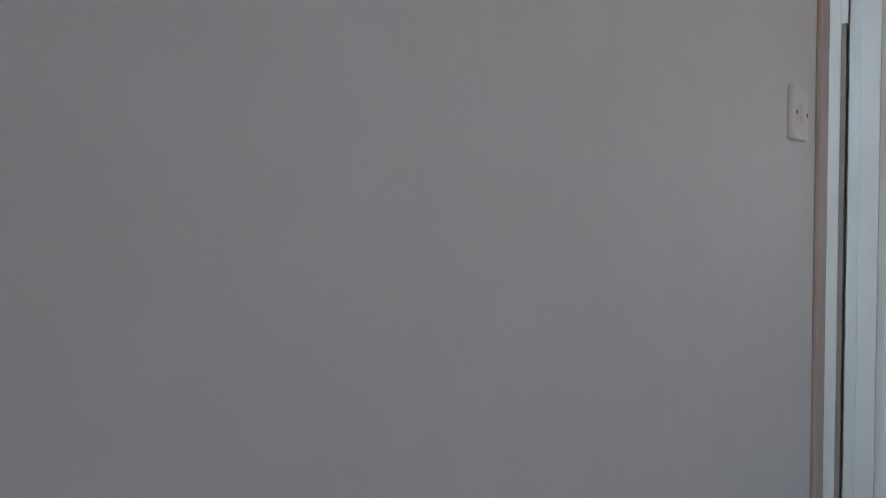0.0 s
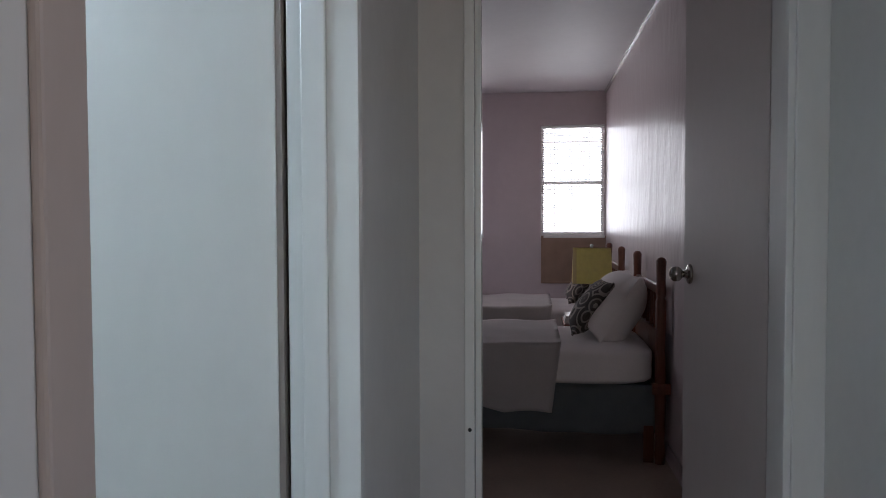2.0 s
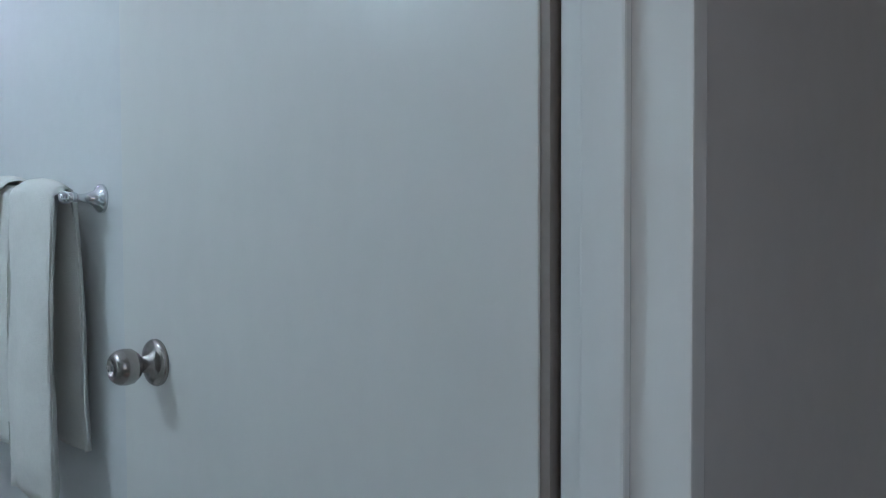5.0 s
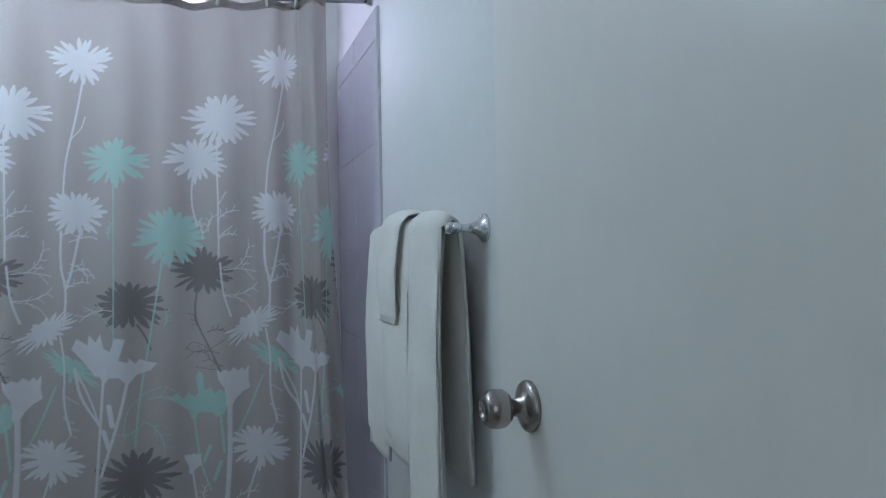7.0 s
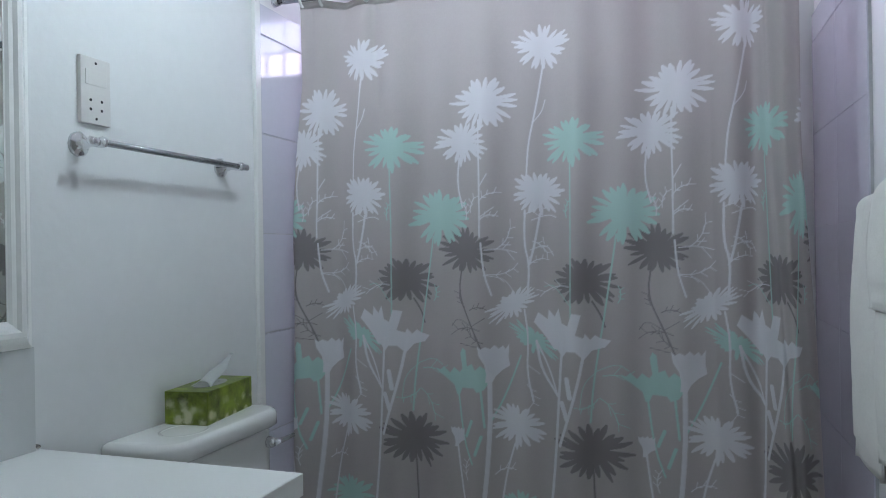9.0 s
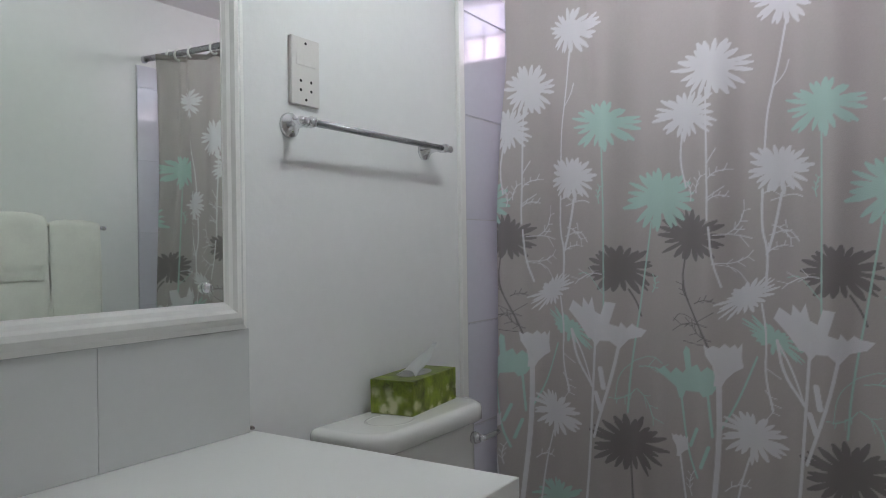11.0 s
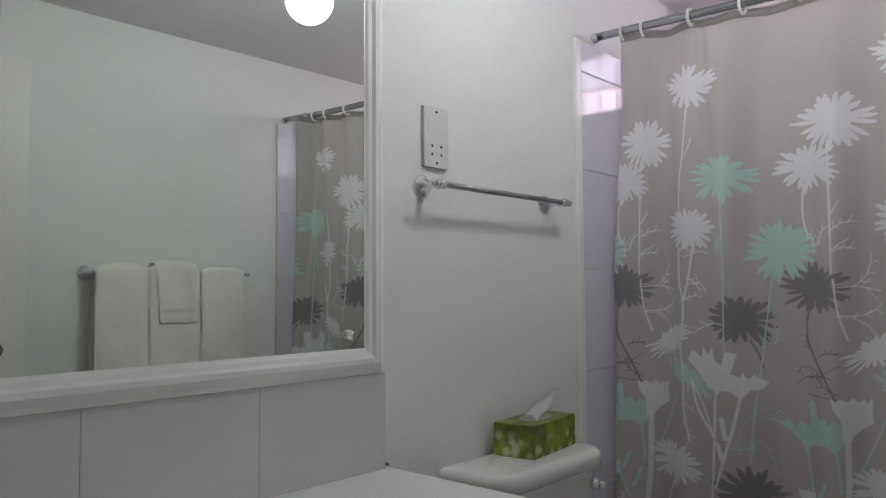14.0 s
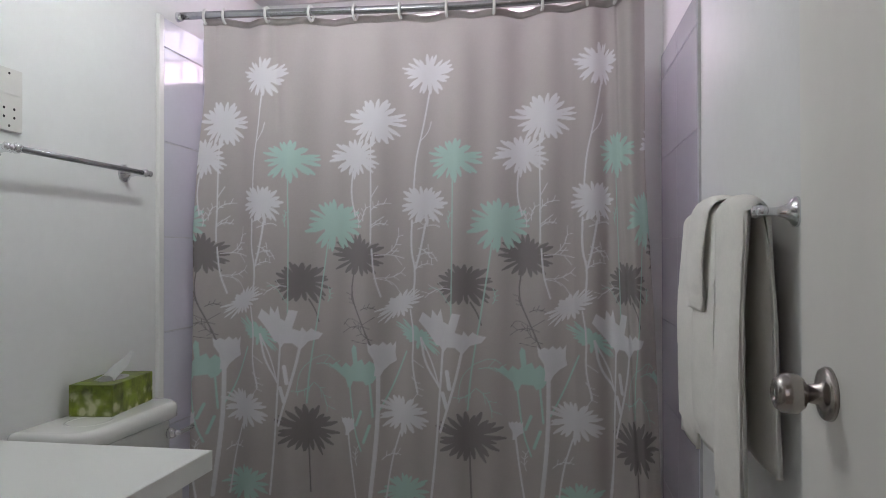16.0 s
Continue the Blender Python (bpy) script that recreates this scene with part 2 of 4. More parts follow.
_base = [x for x in _n if x.bl_idname == "ShaderNodeValToRGB"][0]
_l.new(_base.outputs[0], _mx.inputs[1])
_mx.inputs[2].default_value = (0.62, 0.62, 0.38, 1)
_l.new(_mx.outputs[0], _n["Principled BSDF"].inputs["Base Color"])

# ---- mesh helpers ----


def part(name, bm, material, parent=None, label="", smooth=False):
    me = bpy.data.meshes.new(name)
    bm.to_mesh(me)
    bm.free()
    me.materials.append(material)
    if smooth:
        me.polygons.foreach_set("use_smooth", [True] * len(me.polygons))
    ob = new(name, me)
    if parent:
        ob.parent = parent
    if label:
        ob["label"] = label
    return ob


def thing(name, place, label, category, group="", kind="", turn=0):
    ob = new(name)
    ob.empty_display_size = 0.05
    ob.matrix_world = pose(*place, 0, 0, turn)
    return tagged(ob, label, category, group, kind)


def boxes(*bs, bevel=0.0, seg=2):
    """A bmesh of boxes (x0, x1, y0, y1, z0, z1)."""
    bm = bmesh.new()
    for x0, x1, y0, y1, z0, z1 in bs:
        v = [bm.verts.new(p) for p in ((x0, y0, z0), (x1, y0, z0), (x1, y1, z0), (x0, y1, z0), (x0, y0, z1), (x1, y0, z1), (x1, y1, z1), (x0, y1, z1))]
        for f in ((3, 2, 1, 0), (4, 5, 6, 7), (0, 1, 5, 4), (1, 2, 6, 5), (2, 3, 7, 6), (3, 0, 4, 7)):
            bm.faces.new([v[i] for i in f])
    if bevel:
        bmesh.ops.bevel(bm, geom=bm.edges[:], offset=bevel, segments=seg, affect="EDGES", profile=0.6)
    return bm


def lathe(profile, steps=28, m=None):
    """Turn a profile of (radius, height) round z."""
    bm = bmesh.new()
    rings = []
    for r, h in profile:
        rings.append([bm.verts.new((r * math.cos(2 * math.pi * i / steps), r * math.sin(2 * math.pi * i / steps), h)) for i in range(steps)])
    for a, b in zip(rings, rings[1:]):
        for i in range(steps):
            bm.faces.new((a[i], a[(i + 1) % steps], b[(i + 1) % steps], b[i]))
    bm.faces.new(rings[0][::-1])
    bm.faces.new(rings[-1])
    if m:
        bm.transform(m)
    bmesh.ops.recalc_face_normals(bm, faces=bm.faces[:])
    return bm


def tube(points, radius, steps=10):
    """A round bar along points."""
    bm = bmesh.new()
    pts = [Vector(p) for p in points]
    rings = []
    for i, p in enumerate(pts):
        d = (pts[min(i + 1, len(pts) - 1)] - pts[max(i - 1, 0)]).normalized()
        q = d.to_track_quat("Z", "Y").to_matrix()
        rad = radius[i] if isinstance(radius, (list, tuple)) else radius
        rings.append([bm.verts.new(p + q @ Vector((rad * math.cos(2 * math.pi * k / steps), rad * math.sin(2 * math.pi * k / steps), 0))) for k in range(steps)])
    for a, b in zip(rings, rings[1:]):
        for k in range(steps):
            bm.faces.new((a[k], a[(k + 1) % steps], b[(k + 1) % steps], b[k]))
    bm.faces.new(rings[0][::-1])
    bm.faces.new(rings[-1])
    bmesh.ops.recalc_face_normals(bm, faces=bm.faces[:])
    return bm


def surface(fn, nu, nv, thick=0.0):
    """A sheet of nu x nv quads from fn(u, v), u and v from 0 to 1."""
    bm = bmesh.new()
    g = [[bm.verts.new(fn(i / nu, j / nv)) for j in range(nv + 1)] for i in range(nu + 1)]
    for i in range(nu):
        for j in range(nv):
            bm.faces.new((g[i][j], g[i + 1][j], g[i + 1][j + 1], g[i][j + 1]))
    if thick:
        bmesh.ops.solidify(bm, geom=bm.faces[:], thickness=thick)
    return bm


def pad(x0, x1, y0, y1, z0, z1, n=18, power=5.0, wobble=0.0, seed=0):
    """A soft rounded block: a cube blown out to a superellipsoid, with a little unevenness."""
    bm = bmesh.new()
    bmesh.ops.create_cube(bm, size=2)
    bmesh.ops.subdivide_edges(bm, edges=bm.edges[:], cuts=n, use_grid_fill=True)
    c, h = Vector(((x0 + x1) / 2, (y0 + y1) / 2, (z0 + z1) / 2)), Vector(((x1 - x0) / 2, (y1 - y0) / 2, (z1 - z0) / 2))
    for v in bm.verts:
        p = v.co
        s = (abs(p.x) ** power + abs(p.y) ** power + abs(p.z) ** power) ** (1 / power)
        p = p / s
        w = 1 + wobble * noise.noise(p * 2.2 + Vector((seed * 7.1, 0, 0)))
        v.co = c + Vector((p.x * h.x, p.y * h.y, p.z * h.z)) * w
    return bm


def structure(name, bm, material, smooth=False):
    return tagged(part(name, bm, material, smooth=smooth), kind="structure")


# ---- the shell ----
BACK, CEIL_B, CEIL_H, CEIL_R = -2.60, 2.283, 2.50, 2.580
structure("floor_bathroom", boxes((BACK - 0.12, 0.0, -0.12, 1.84, -0.1, 0.0)), BATH_FLOOR)
structure("floor_hall", boxes((0.0, 1.27, -1.72, 2.42, -0.1, 0.0)), BED_FLOOR)
structure("floor_bedroom", boxes((-1.92, 1.30, 2.42, 8.07, -0.1, 0.0)), BED_FLOOR)
structure("wall_bath_left", boxes((BACK - 0.12, 0.036, -0.12, 0.0, 0.0, CEIL_B)), BATH_WALL)
structure("wall_bath_back", boxes((BACK - 0.12, BACK, 0.0, 0.2, 0, CEIL_B), (BACK - 0.12, BACK, 1.45, 1.84, 0, CEIL_B),
                                  (BACK - 0.12, BACK, 0.2, 1.45, 0, 1.95), (BACK - 0.12, BACK, 0.2, 1.45, 2.25, CEIL_B)), BATH_WALL)
RIGHT = pose(0, 1.707, 0, 0, 0, 1.25)
right = boxes((BACK - 0.12, 0.0, 0.0, 0.12, 0.0, CEIL_B))
right.transform(RIGHT)
structure("wall_bath_right", right, BATH_WALL)
structure("ceiling_bathroom", boxes((BACK - 0.12, 0.036, -0.12, 1.84, CEIL_B, CEIL_B + 0.1)), CEIL)
structure("wall_hall_left", boxes((0.036, 0.13, -1.72, 0.865, 0, CEIL_R), (0, 0.13, 1.695, 2.36, 0, CEIL_R), (0, 0.13, 0.865, 1.695, 2.075, CEIL_R)), HALL_WALL)
structure("wall_hall_right", boxes((1.145, 1.27, -1.72, 0.06, 0, CEIL_R), (1.145, 1.27, 1.10, 2.36, 0, CEIL_R), (1.145, 1.27, 0.06, 1.10, 0, 0.85), (1.145, 1.27, 0.06, 1.10, 2.15, CEIL_R)), HALL_WALL)
structure("wall_hall_end", boxes((-1.92, 0.25, 2.36, 2.48, 0, CEIL_R), (1.10, 1.30, 2.36, 2.48, 0, CEIL_R), (0.25, 1.10, 2.36, 2.48, 2.15, CEIL_R)), HALL_WALL)
structure("wall_hall_start", boxes((0.13, 0.24, -1.72, -1.60, 0, CEIL_R), (1.04, 1.145, -1.72, -1.60, 0, CEIL_R), (0.24, 1.04, -1.72, -1.60, 0, 0.85), (0.24, 1.04, -1.72, -1.60, 2.05, CEIL_R)), HALL_WALL)
structure("ceiling_hall", boxes((0.13, 1.145, -1.60, 2.36, CEIL_H, CEIL_H + 0.08)), CEIL)
structure("wall_bedroom_right", boxes((1.155, 1.30, 2.48, 8.07, 0, CEIL_R)), BED_WALL)
structure("wall_bedroom_left", boxes((-1.92, -1.80, 2.48, 5.8, 0, CEIL_R), (-1.92, -1.80, 6.9, 8.07, 0, CEIL_R), (-1.92, -1.80, 5.8, 6.9, 0, 1.1), (-1.92, -1.80, 5.8, 6.9, 2.25, CEIL_R)), BED_FAR)
W1, W2, WZ = (0.512, 1.142), (-0.68, -0.068), (1.150, 2.250)
structure("wall_bedroom_far", boxes((-1.80, W2[0], 7.95, 8.07, 0, CEIL_R), (W2[1], W1[0], 7.95, 8.07, 0, CEIL_R), (W1[1], 1.155, 7.95, 8.07, 0, CEIL_R),
                                    (W2[0], W2[1], 7.95, 8.07, 0, WZ[0]), (W2[0], W2[1], 7.95, 8.07, WZ[1], CEIL_R),
                                    (W1[0], W1[1], 7.95, 8.07, 0, WZ[0]), (W1[0], W1[1], 7.95, 8.07, WZ[1], CEIL_R)), BED_FAR)
structure("ceiling_bedroom", boxes((-1.92, 1.30, 2.36, 8.07, CEIL_R, CEIL_R + 0.1)), CEIL)
structure("baseboard_bedroom", boxes((1.143, 1.155, 2.5, 7.94, 0, 0.09), bevel=0.003), BED_WALL)
structure("cornice_bedroom", boxes((1.135, 1.155, 2.5, 7.94, CEIL_R - 0.022, CEIL_R - 0.002), bevel=0.004), WHITE_TRIM)

# door linings
bf = thing("door_frame_bathroom", (0, 0, 0), "gloss white painted timber door lining with stop", "door frame", kind="structure")
part("far_lining", boxes((0.009, 0.134, 1.668, 1.695, 0, 2.075), bevel=0.002), JAMB, bf)
part("far_stop", boxes((0.037, 0.081, 1.655, 1.668, 0, 2.045), bevel=0.003), JAMB, bf)
part("near_lining", boxes((0.040, 0.134, 0.865, 0.880, 0, 2.075), bevel=0.002), JAMB, bf)
part("near_stop", boxes((0.050, 0.132, 0.880, 0.889, 0, 2.045), bevel=0.003), JAMB, bf)
part("head", boxes((-0.004, 0.134, 0.880, 1.668, 2.045, 2.075), bevel=0.002), JAMB, bf)
part("near_architrave", boxes((0.130, 0.139, 0.846, 0.893, 0, 2.075), bevel=0.003), TAN_EDGE, bf, "tan painted edge strip")
rf = thing("door_frame_bedroom", (0, 0, 0), "white painted timber door lining of the bedroom", "door frame", kind="structure")
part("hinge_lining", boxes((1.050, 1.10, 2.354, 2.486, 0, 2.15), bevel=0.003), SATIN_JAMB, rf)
part("latch_lining", boxes((0.25, 0.276, 2.354, 2.486, 0, 2.15), bevel=0.003), JAMB, rf)
part("latch_stop", boxes((0.276, 0.292, 2.395, 2.44, 0, 2.12), bevel=0.003), JAMB, rf)
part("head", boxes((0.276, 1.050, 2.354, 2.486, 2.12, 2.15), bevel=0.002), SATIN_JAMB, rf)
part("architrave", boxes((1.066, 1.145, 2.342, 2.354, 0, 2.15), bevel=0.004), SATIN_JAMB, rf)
part("screw_hole", lathe([(0.005, 0), (0.005, 0.003), (0.003, 0.004)], 12, pose(0.264, 2.354, 0.740, 90)), BLACK, rf)


def knob_set(door, x, z, side):
    """A round door knob on the face y = 0 of a door; side -1 points to -y."""
    m = pose(x, 0, z, 90 if side < 0 else -90)
    r = part("knob_rose", lathe([(0.036, 0), (0.0365, 0.004), (0.034, 0.008), (0.026, 0.011), (0.014, 0.014), (0.012, 0.03)], 32, m), STEEL, door, "satin nickel rose", True)
    k = part("knob", lathe([(0.012, 0.024), (0.013, 0.03), (0.021, 0.034), (0.0265, 0.042), (0.0275, 0.052), (0.0255, 0.062), (0.020, 0.069), (0.012, 0.072), (0.0115, 0.069), (0.006, 0.068), (0.0055, 0.066)], 32, m), STEEL, door, "round satin nickel knob", True)
    part("keyhole", lathe([(0.0052, 0.0655), (0.0052, 0.0695), (0.003, 0.0698)], 12, m), CHROME, k)
    return r


def door_leaf(name, place, turn, width, knob_z, label, side, paint, top=2.035, backset=0.078):
    d = thing(name, place, label, "door", kind="structure", turn=turn)
    sx = 1 if width > 0 else -1
    x0, x1 = sorted((0.0, width))
    th = 0.036 * -side
    y0, y1 = sorted((0.0, th))
    part("leaf", boxes((x0, x1, y0, y1, 0.012, top), bevel=0.002), paint, d)
    knob_set(d, width - sx * backset, knob_z, side)
    e0, e1 = sorted((0.0005 * sx, -0.0105 * sx))
    part("edge_lipping", boxes((e0, e1, y0 + 0.003, y1 - 0.003, 0.014, top - 0.002), bevel=0.001), SEAM, d, "bare brown door edge")
    for z in (0.30, 1.825):
        part("hinge", boxes((e0, e1 + 0.004, y0 + 0.0005, y1 - 0.004, z - 0.05, z + 0.05), bevel=0.001), JAMB, d, "painted steel hinge")
    return d


door_leaf("door_bathroom", (-0.008, 1.658, 0), 2.2, -0.802, 1.035, "off-white flush door, wide open, with a satin nickel knob", -1, DOOR, backset=0.106)
door_leaf("door_bedroom", (1.054, 2.506, 0), 95.0, 0.765, 1.095, "flat white painted bedroom door standing open", 1, BED_DOOR, 2.11)

# ---- windows ----


def bedroom_window(name, xs, blind):
    x0, x1 = xs
    z0, z1 = WZ
    w = thing(name, ((x0 + x1) / 2, 7.95, z0), "white framed window with slatted blind, blown out by daylight", "window", kind="structure")
    hw, h = (x1 - x0) / 2, z1 - z0
    fr = part("window_frame", boxes((-hw, -hw + 0.03, 0.03, 0.09, 0, h), (hw - 0.03, hw, 0.03, 0.09, 0, h), (-hw + 0.03, hw - 0.03, 0.03, 0.09, 0, 0.03), (-hw + 0.03, hw - 0.03, 0.03, 0.09, h - 0.03, h),
                                    (-hw + 0.03, hw - 0.03, 0.035, 0.08, h * 0.46, h * 0.46 + 0.035), bevel=0.003), WHITE_TRIM, w)
    part("window_sill", boxes((-hw - 0.005, hw + 0.005, -0.02, 0.028, -0.03, -0.002), bevel=0.004), WHITE_TRIM, w)
    for a, b in ((0.03, h * 0.46), (h * 0.46 + 0.035, h - 0.03)):
        g = part("pane", boxes((-hw + 0.03, hw - 0.03, 0.058, 0.062, a, b)), GLASS, w)
        g.visible_shadow = False
    for k in (-0.5, 0.0, 0.5):
        part("grille_bar", tube([(k * hw * 1.1, 0.105, 0.0), (k * hw * 1.1, 0.105, h)], 0.0045, 8), IRON, w)
    for k in (0.2, 0.42, 0.66, 0.86):
        part("grille_rail", tube([(-hw, 0.112, h * k), (hw, 0.112, h * k)], 0.0045, 8), IRON, w)
    part("head_rail", boxes((-hw + 0.004, hw - 0.004, -0.012, 0.02, h - 0.03, h - 0.004), bevel=0.003), WHITE_TRIM, w)
    n = 46
    for i in range(n):
        z = h - 0.035 - i * (h * blind) / n
        s = boxes((-hw + 0.006, hw - 0.006, -0.012, 0.012, -0.0006, 0.0006))
        s.transform(pose(0, 0.004, z, -14))
        part("slat", s, BLIND, w)
    return w


bedroom_window("window_1", W1, 0.97)
bedroom_window("window_2", W2, 0.97)
tagged(part("backdrop", surface(lambda u, v: (-3.0 + 6.0 * u, 11.0, -0.5 + 5.0 * v), 2, 2), DAYGLOW), kind="structure")

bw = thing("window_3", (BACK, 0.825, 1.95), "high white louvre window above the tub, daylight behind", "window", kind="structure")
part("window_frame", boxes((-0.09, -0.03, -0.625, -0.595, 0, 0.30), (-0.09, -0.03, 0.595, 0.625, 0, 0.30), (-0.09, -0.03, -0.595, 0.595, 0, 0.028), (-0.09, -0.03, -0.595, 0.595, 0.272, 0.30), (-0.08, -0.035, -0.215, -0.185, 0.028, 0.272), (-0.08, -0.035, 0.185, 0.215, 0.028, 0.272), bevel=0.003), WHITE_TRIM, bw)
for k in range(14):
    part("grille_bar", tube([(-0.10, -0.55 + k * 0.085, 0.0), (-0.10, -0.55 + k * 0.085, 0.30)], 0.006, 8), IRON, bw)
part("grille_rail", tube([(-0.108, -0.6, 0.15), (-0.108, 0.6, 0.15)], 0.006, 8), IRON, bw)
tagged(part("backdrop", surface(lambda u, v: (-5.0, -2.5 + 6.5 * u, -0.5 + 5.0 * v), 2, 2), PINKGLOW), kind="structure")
# unseen window added at the hall start as a source for the front fill
hw3 = thing("window_4", (0.64, -1.64, 0.85), "unseen white framed window added at the hall start for light", "window", kind="structure")
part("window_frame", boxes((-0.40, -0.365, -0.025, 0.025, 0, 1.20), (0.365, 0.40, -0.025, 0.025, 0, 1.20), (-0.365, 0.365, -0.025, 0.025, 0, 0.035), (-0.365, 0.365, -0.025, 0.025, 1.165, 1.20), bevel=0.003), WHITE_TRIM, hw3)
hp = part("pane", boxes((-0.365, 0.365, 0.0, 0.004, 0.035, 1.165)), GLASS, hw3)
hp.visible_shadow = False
# invented side window, out of view, that lets the hall fill lamp in
hw6 = thing("window_6", (1.21, 0.58, 0.85), "unseen white framed window added in the hall side wall for light", "window", kind="structure")
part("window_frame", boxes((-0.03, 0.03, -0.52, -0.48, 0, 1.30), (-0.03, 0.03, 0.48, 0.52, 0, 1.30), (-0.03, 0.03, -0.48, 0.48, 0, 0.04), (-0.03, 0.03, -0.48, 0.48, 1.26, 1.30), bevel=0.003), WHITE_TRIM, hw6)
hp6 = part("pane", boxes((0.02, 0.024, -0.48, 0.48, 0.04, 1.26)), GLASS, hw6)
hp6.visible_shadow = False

# extra bedroom window out of view, added to hold the left fill lamp
bl = thing("window_5", (-1.90, 6.35, 1.10), "unseen white framed window added in the bedroom side wall for light", "window", kind="structure")
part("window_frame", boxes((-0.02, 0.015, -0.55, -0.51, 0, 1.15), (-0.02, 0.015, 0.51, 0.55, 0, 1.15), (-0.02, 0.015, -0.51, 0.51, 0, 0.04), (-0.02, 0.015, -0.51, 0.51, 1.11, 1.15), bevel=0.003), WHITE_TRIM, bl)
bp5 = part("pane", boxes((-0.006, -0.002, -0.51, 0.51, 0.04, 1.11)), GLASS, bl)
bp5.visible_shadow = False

# outside ground
structure("ground", boxes((-300, 300, -300, 300, -0.4, -0.15)), mat("dry_yard", (0.32, 0.22, 0.18), 0.95, spread=0.2, scale=0.6))

# ---- hall things ----
sw = thing("light_switch", (0.13, 0.732, 1.405), "white plastic wall light switch plate", "light switch")
part("plate", boxes((0.0, 0.010, -0.037, 0.037, 0.0, 0.075), bevel=0.003), PLATE, sw)
part("rocker", boxes((0.0095, 0.014, -0.007, 0.007, 0.024, 0.051), bevel=0.0015), PLATE, sw)
for y in (-0.027, 0.027):
    part("screw", lathe([(0.003, 0.0), (0.003, 0.0012), (0.001, 0.0016)], 10, pose(0.0098, y, 0.0375, 0, 90)), STEEL, sw)

# ---- bathroom things ----
# tile trims and tiles
TZ = 1.988
structure("tile_trim_left", boxes((-1.817, -1.787, 0.0, 0.014, 0, TZ + 0.004), bevel=0.004), WHITE_TRIM)
# mirror
MX0, MX1, MZ0, MZ1 = -0.976, -0.11, 1.046, 1.95
mi = thing("wall_mirror", (0, 0, 0), "large wall mirror in a stepped white moulded frame", "mirror")
part("mirror_glass", boxes((MX0 + 0.055, MX1 - 0.055, 0.010, 0.016, MZ0 + 0.055, MZ1 - 0.055)), MIRROR, mi)


def moulding(a, b, inward):
    """One mitred side of the frame from a to b; inward points to the glass."""
    prof = [(0.0, 0.001), (0.0, 0.016), (0.010, 0.019), (0.016, 0.024), (0.024, 0.030), (0.034, 0.030), (0.040, 0.024), (0.048, 0.022), (0.053, 0.017), (0.056, 0.0165), (0.056, 0.001)]
    a, b, inward = Vector(a), Vector(b), Vector(inward)
    d = (b - a).normalized()
    bm = bmesh.new()
    rows = [[bm.verts.new(p + inward * w + d * (w if p is a else -w) + Vector((0, h, 0))) for w, h in prof] for p in (a, b)]
    for i in range(len(prof)):
        j = (i + 1) % len(prof)
        bm.faces.new((rows[0][i], rows[0][j], rows[1][j], rows[1][i]))
    bm.faces.new(rows[0])
    bm.faces.new(rows[1][::-1])
    bmesh.ops.recalc_face_normals(bm, faces=bm.faces[:])
    return bm


for n, a, b, i in (("frame_bottom", (MX0, 0, MZ0), (MX1, 0, MZ0), (0, 0, 1)), ("frame_top", (MX0, 0, MZ1), (MX1, 0, MZ1), (0, 0, -1)),
                   ("frame_right", (MX0, 0, MZ0), (MX0, 0, MZ1), (1, 0, 0)), ("frame_left", (MX1, 0, MZ0), (MX1, 0, MZ1), (-1, 0, 0))):
    part(n, moulding(a, b, i), WHITE_TRIM, mi)
part("mirror_clip", lathe([(0.010, 0.0), (0.0105, 0.006), (0.008, 0.012), (0.004, 0.0145)], 20, pose(MX0 + 0.098, 0.016, MZ0 + 0.085, -90)), CHROME, mi, "chrome mirror screw cap", True)

# shaver socket
sh = thing("shaver_socket", (-1.157, 0.0, 1.512), "cream plastic shaver socket plate with four pin holes", "wall socket")
part("plate", boxes((-0.043, 0.043, 0.0, 0.011, 0.0, 0.146), bevel=0.0025), PLATE, sh)
part("switch_panel", boxes((-0.030, 0.030, 0.0108, 0.0122, 0.085, 0.118), bevel=0.0006), PLATE, sh)
for x, z in ((-0.016, 0.032), (0.016, 0.032), (-0.016, 0.052), (0.016, 0.052)):
    part("pin_hole", lathe([(0.0034, 0.0), (0.0034, 0.0008)], 12, pose(x, 0.0106, z, -90)), BLACK, sh)
for z in (0.012, 0.134):
    part("screw", lathe([(0.0032, 0.0), (0.0032, 0.001), (0.001, 0.0014)], 12, pose(0, 0.0106, z, -90)), BLACK, sh)


def towel_bar(name, m, length, label):
    """A chrome towel bar on the wall y = 0, running from x = 0 to x = -length, standing out to +y."""
    t = new(name)
    t.matrix_world = m
    tagged(t, label, "towel bar", "chrome towel bars")
    for x in (0.0, -length):
        p = part("post", lathe([(0.027, 0.0), (0.027, 0.005), (0.024, 0.008), (0.018, 0.011), (0.012, 0.020), (0.008, 0.034), (0.0075, 0.048), (0.010, 0.052), (0.0085, 0.056), (0.012, 0.062), (0.0125, 0.068), (0.010, 0.075), (0.004, 0.078)], 26, pose(x, 0, 0, -90)), CHROME, t, smooth=True)
    part("rail", tube([(0.012, 0.065, 0), (-length - 0.012, 0.065, 0)], 0.0075, 16), BAR_CHROME, t, smooth=True)
    for x, s in ((0.020, 1), (-length - 0.020, -1)):
        part("finial", lathe([(0.0085, -0.010), (0.0085, -0.004), (0.0055, 0.0), (0.009, 0.006), (0.0095, 0.012), (0.005, 0.017)], 18, pose(x, 0.065, 0, 0, 90 * s)), CHROME, t, smooth=True)
    return t


towel_bar("towel_bar", pose(-1.114, 0, 1.464), 0.506, "empty chrome towel bar on the white wall")
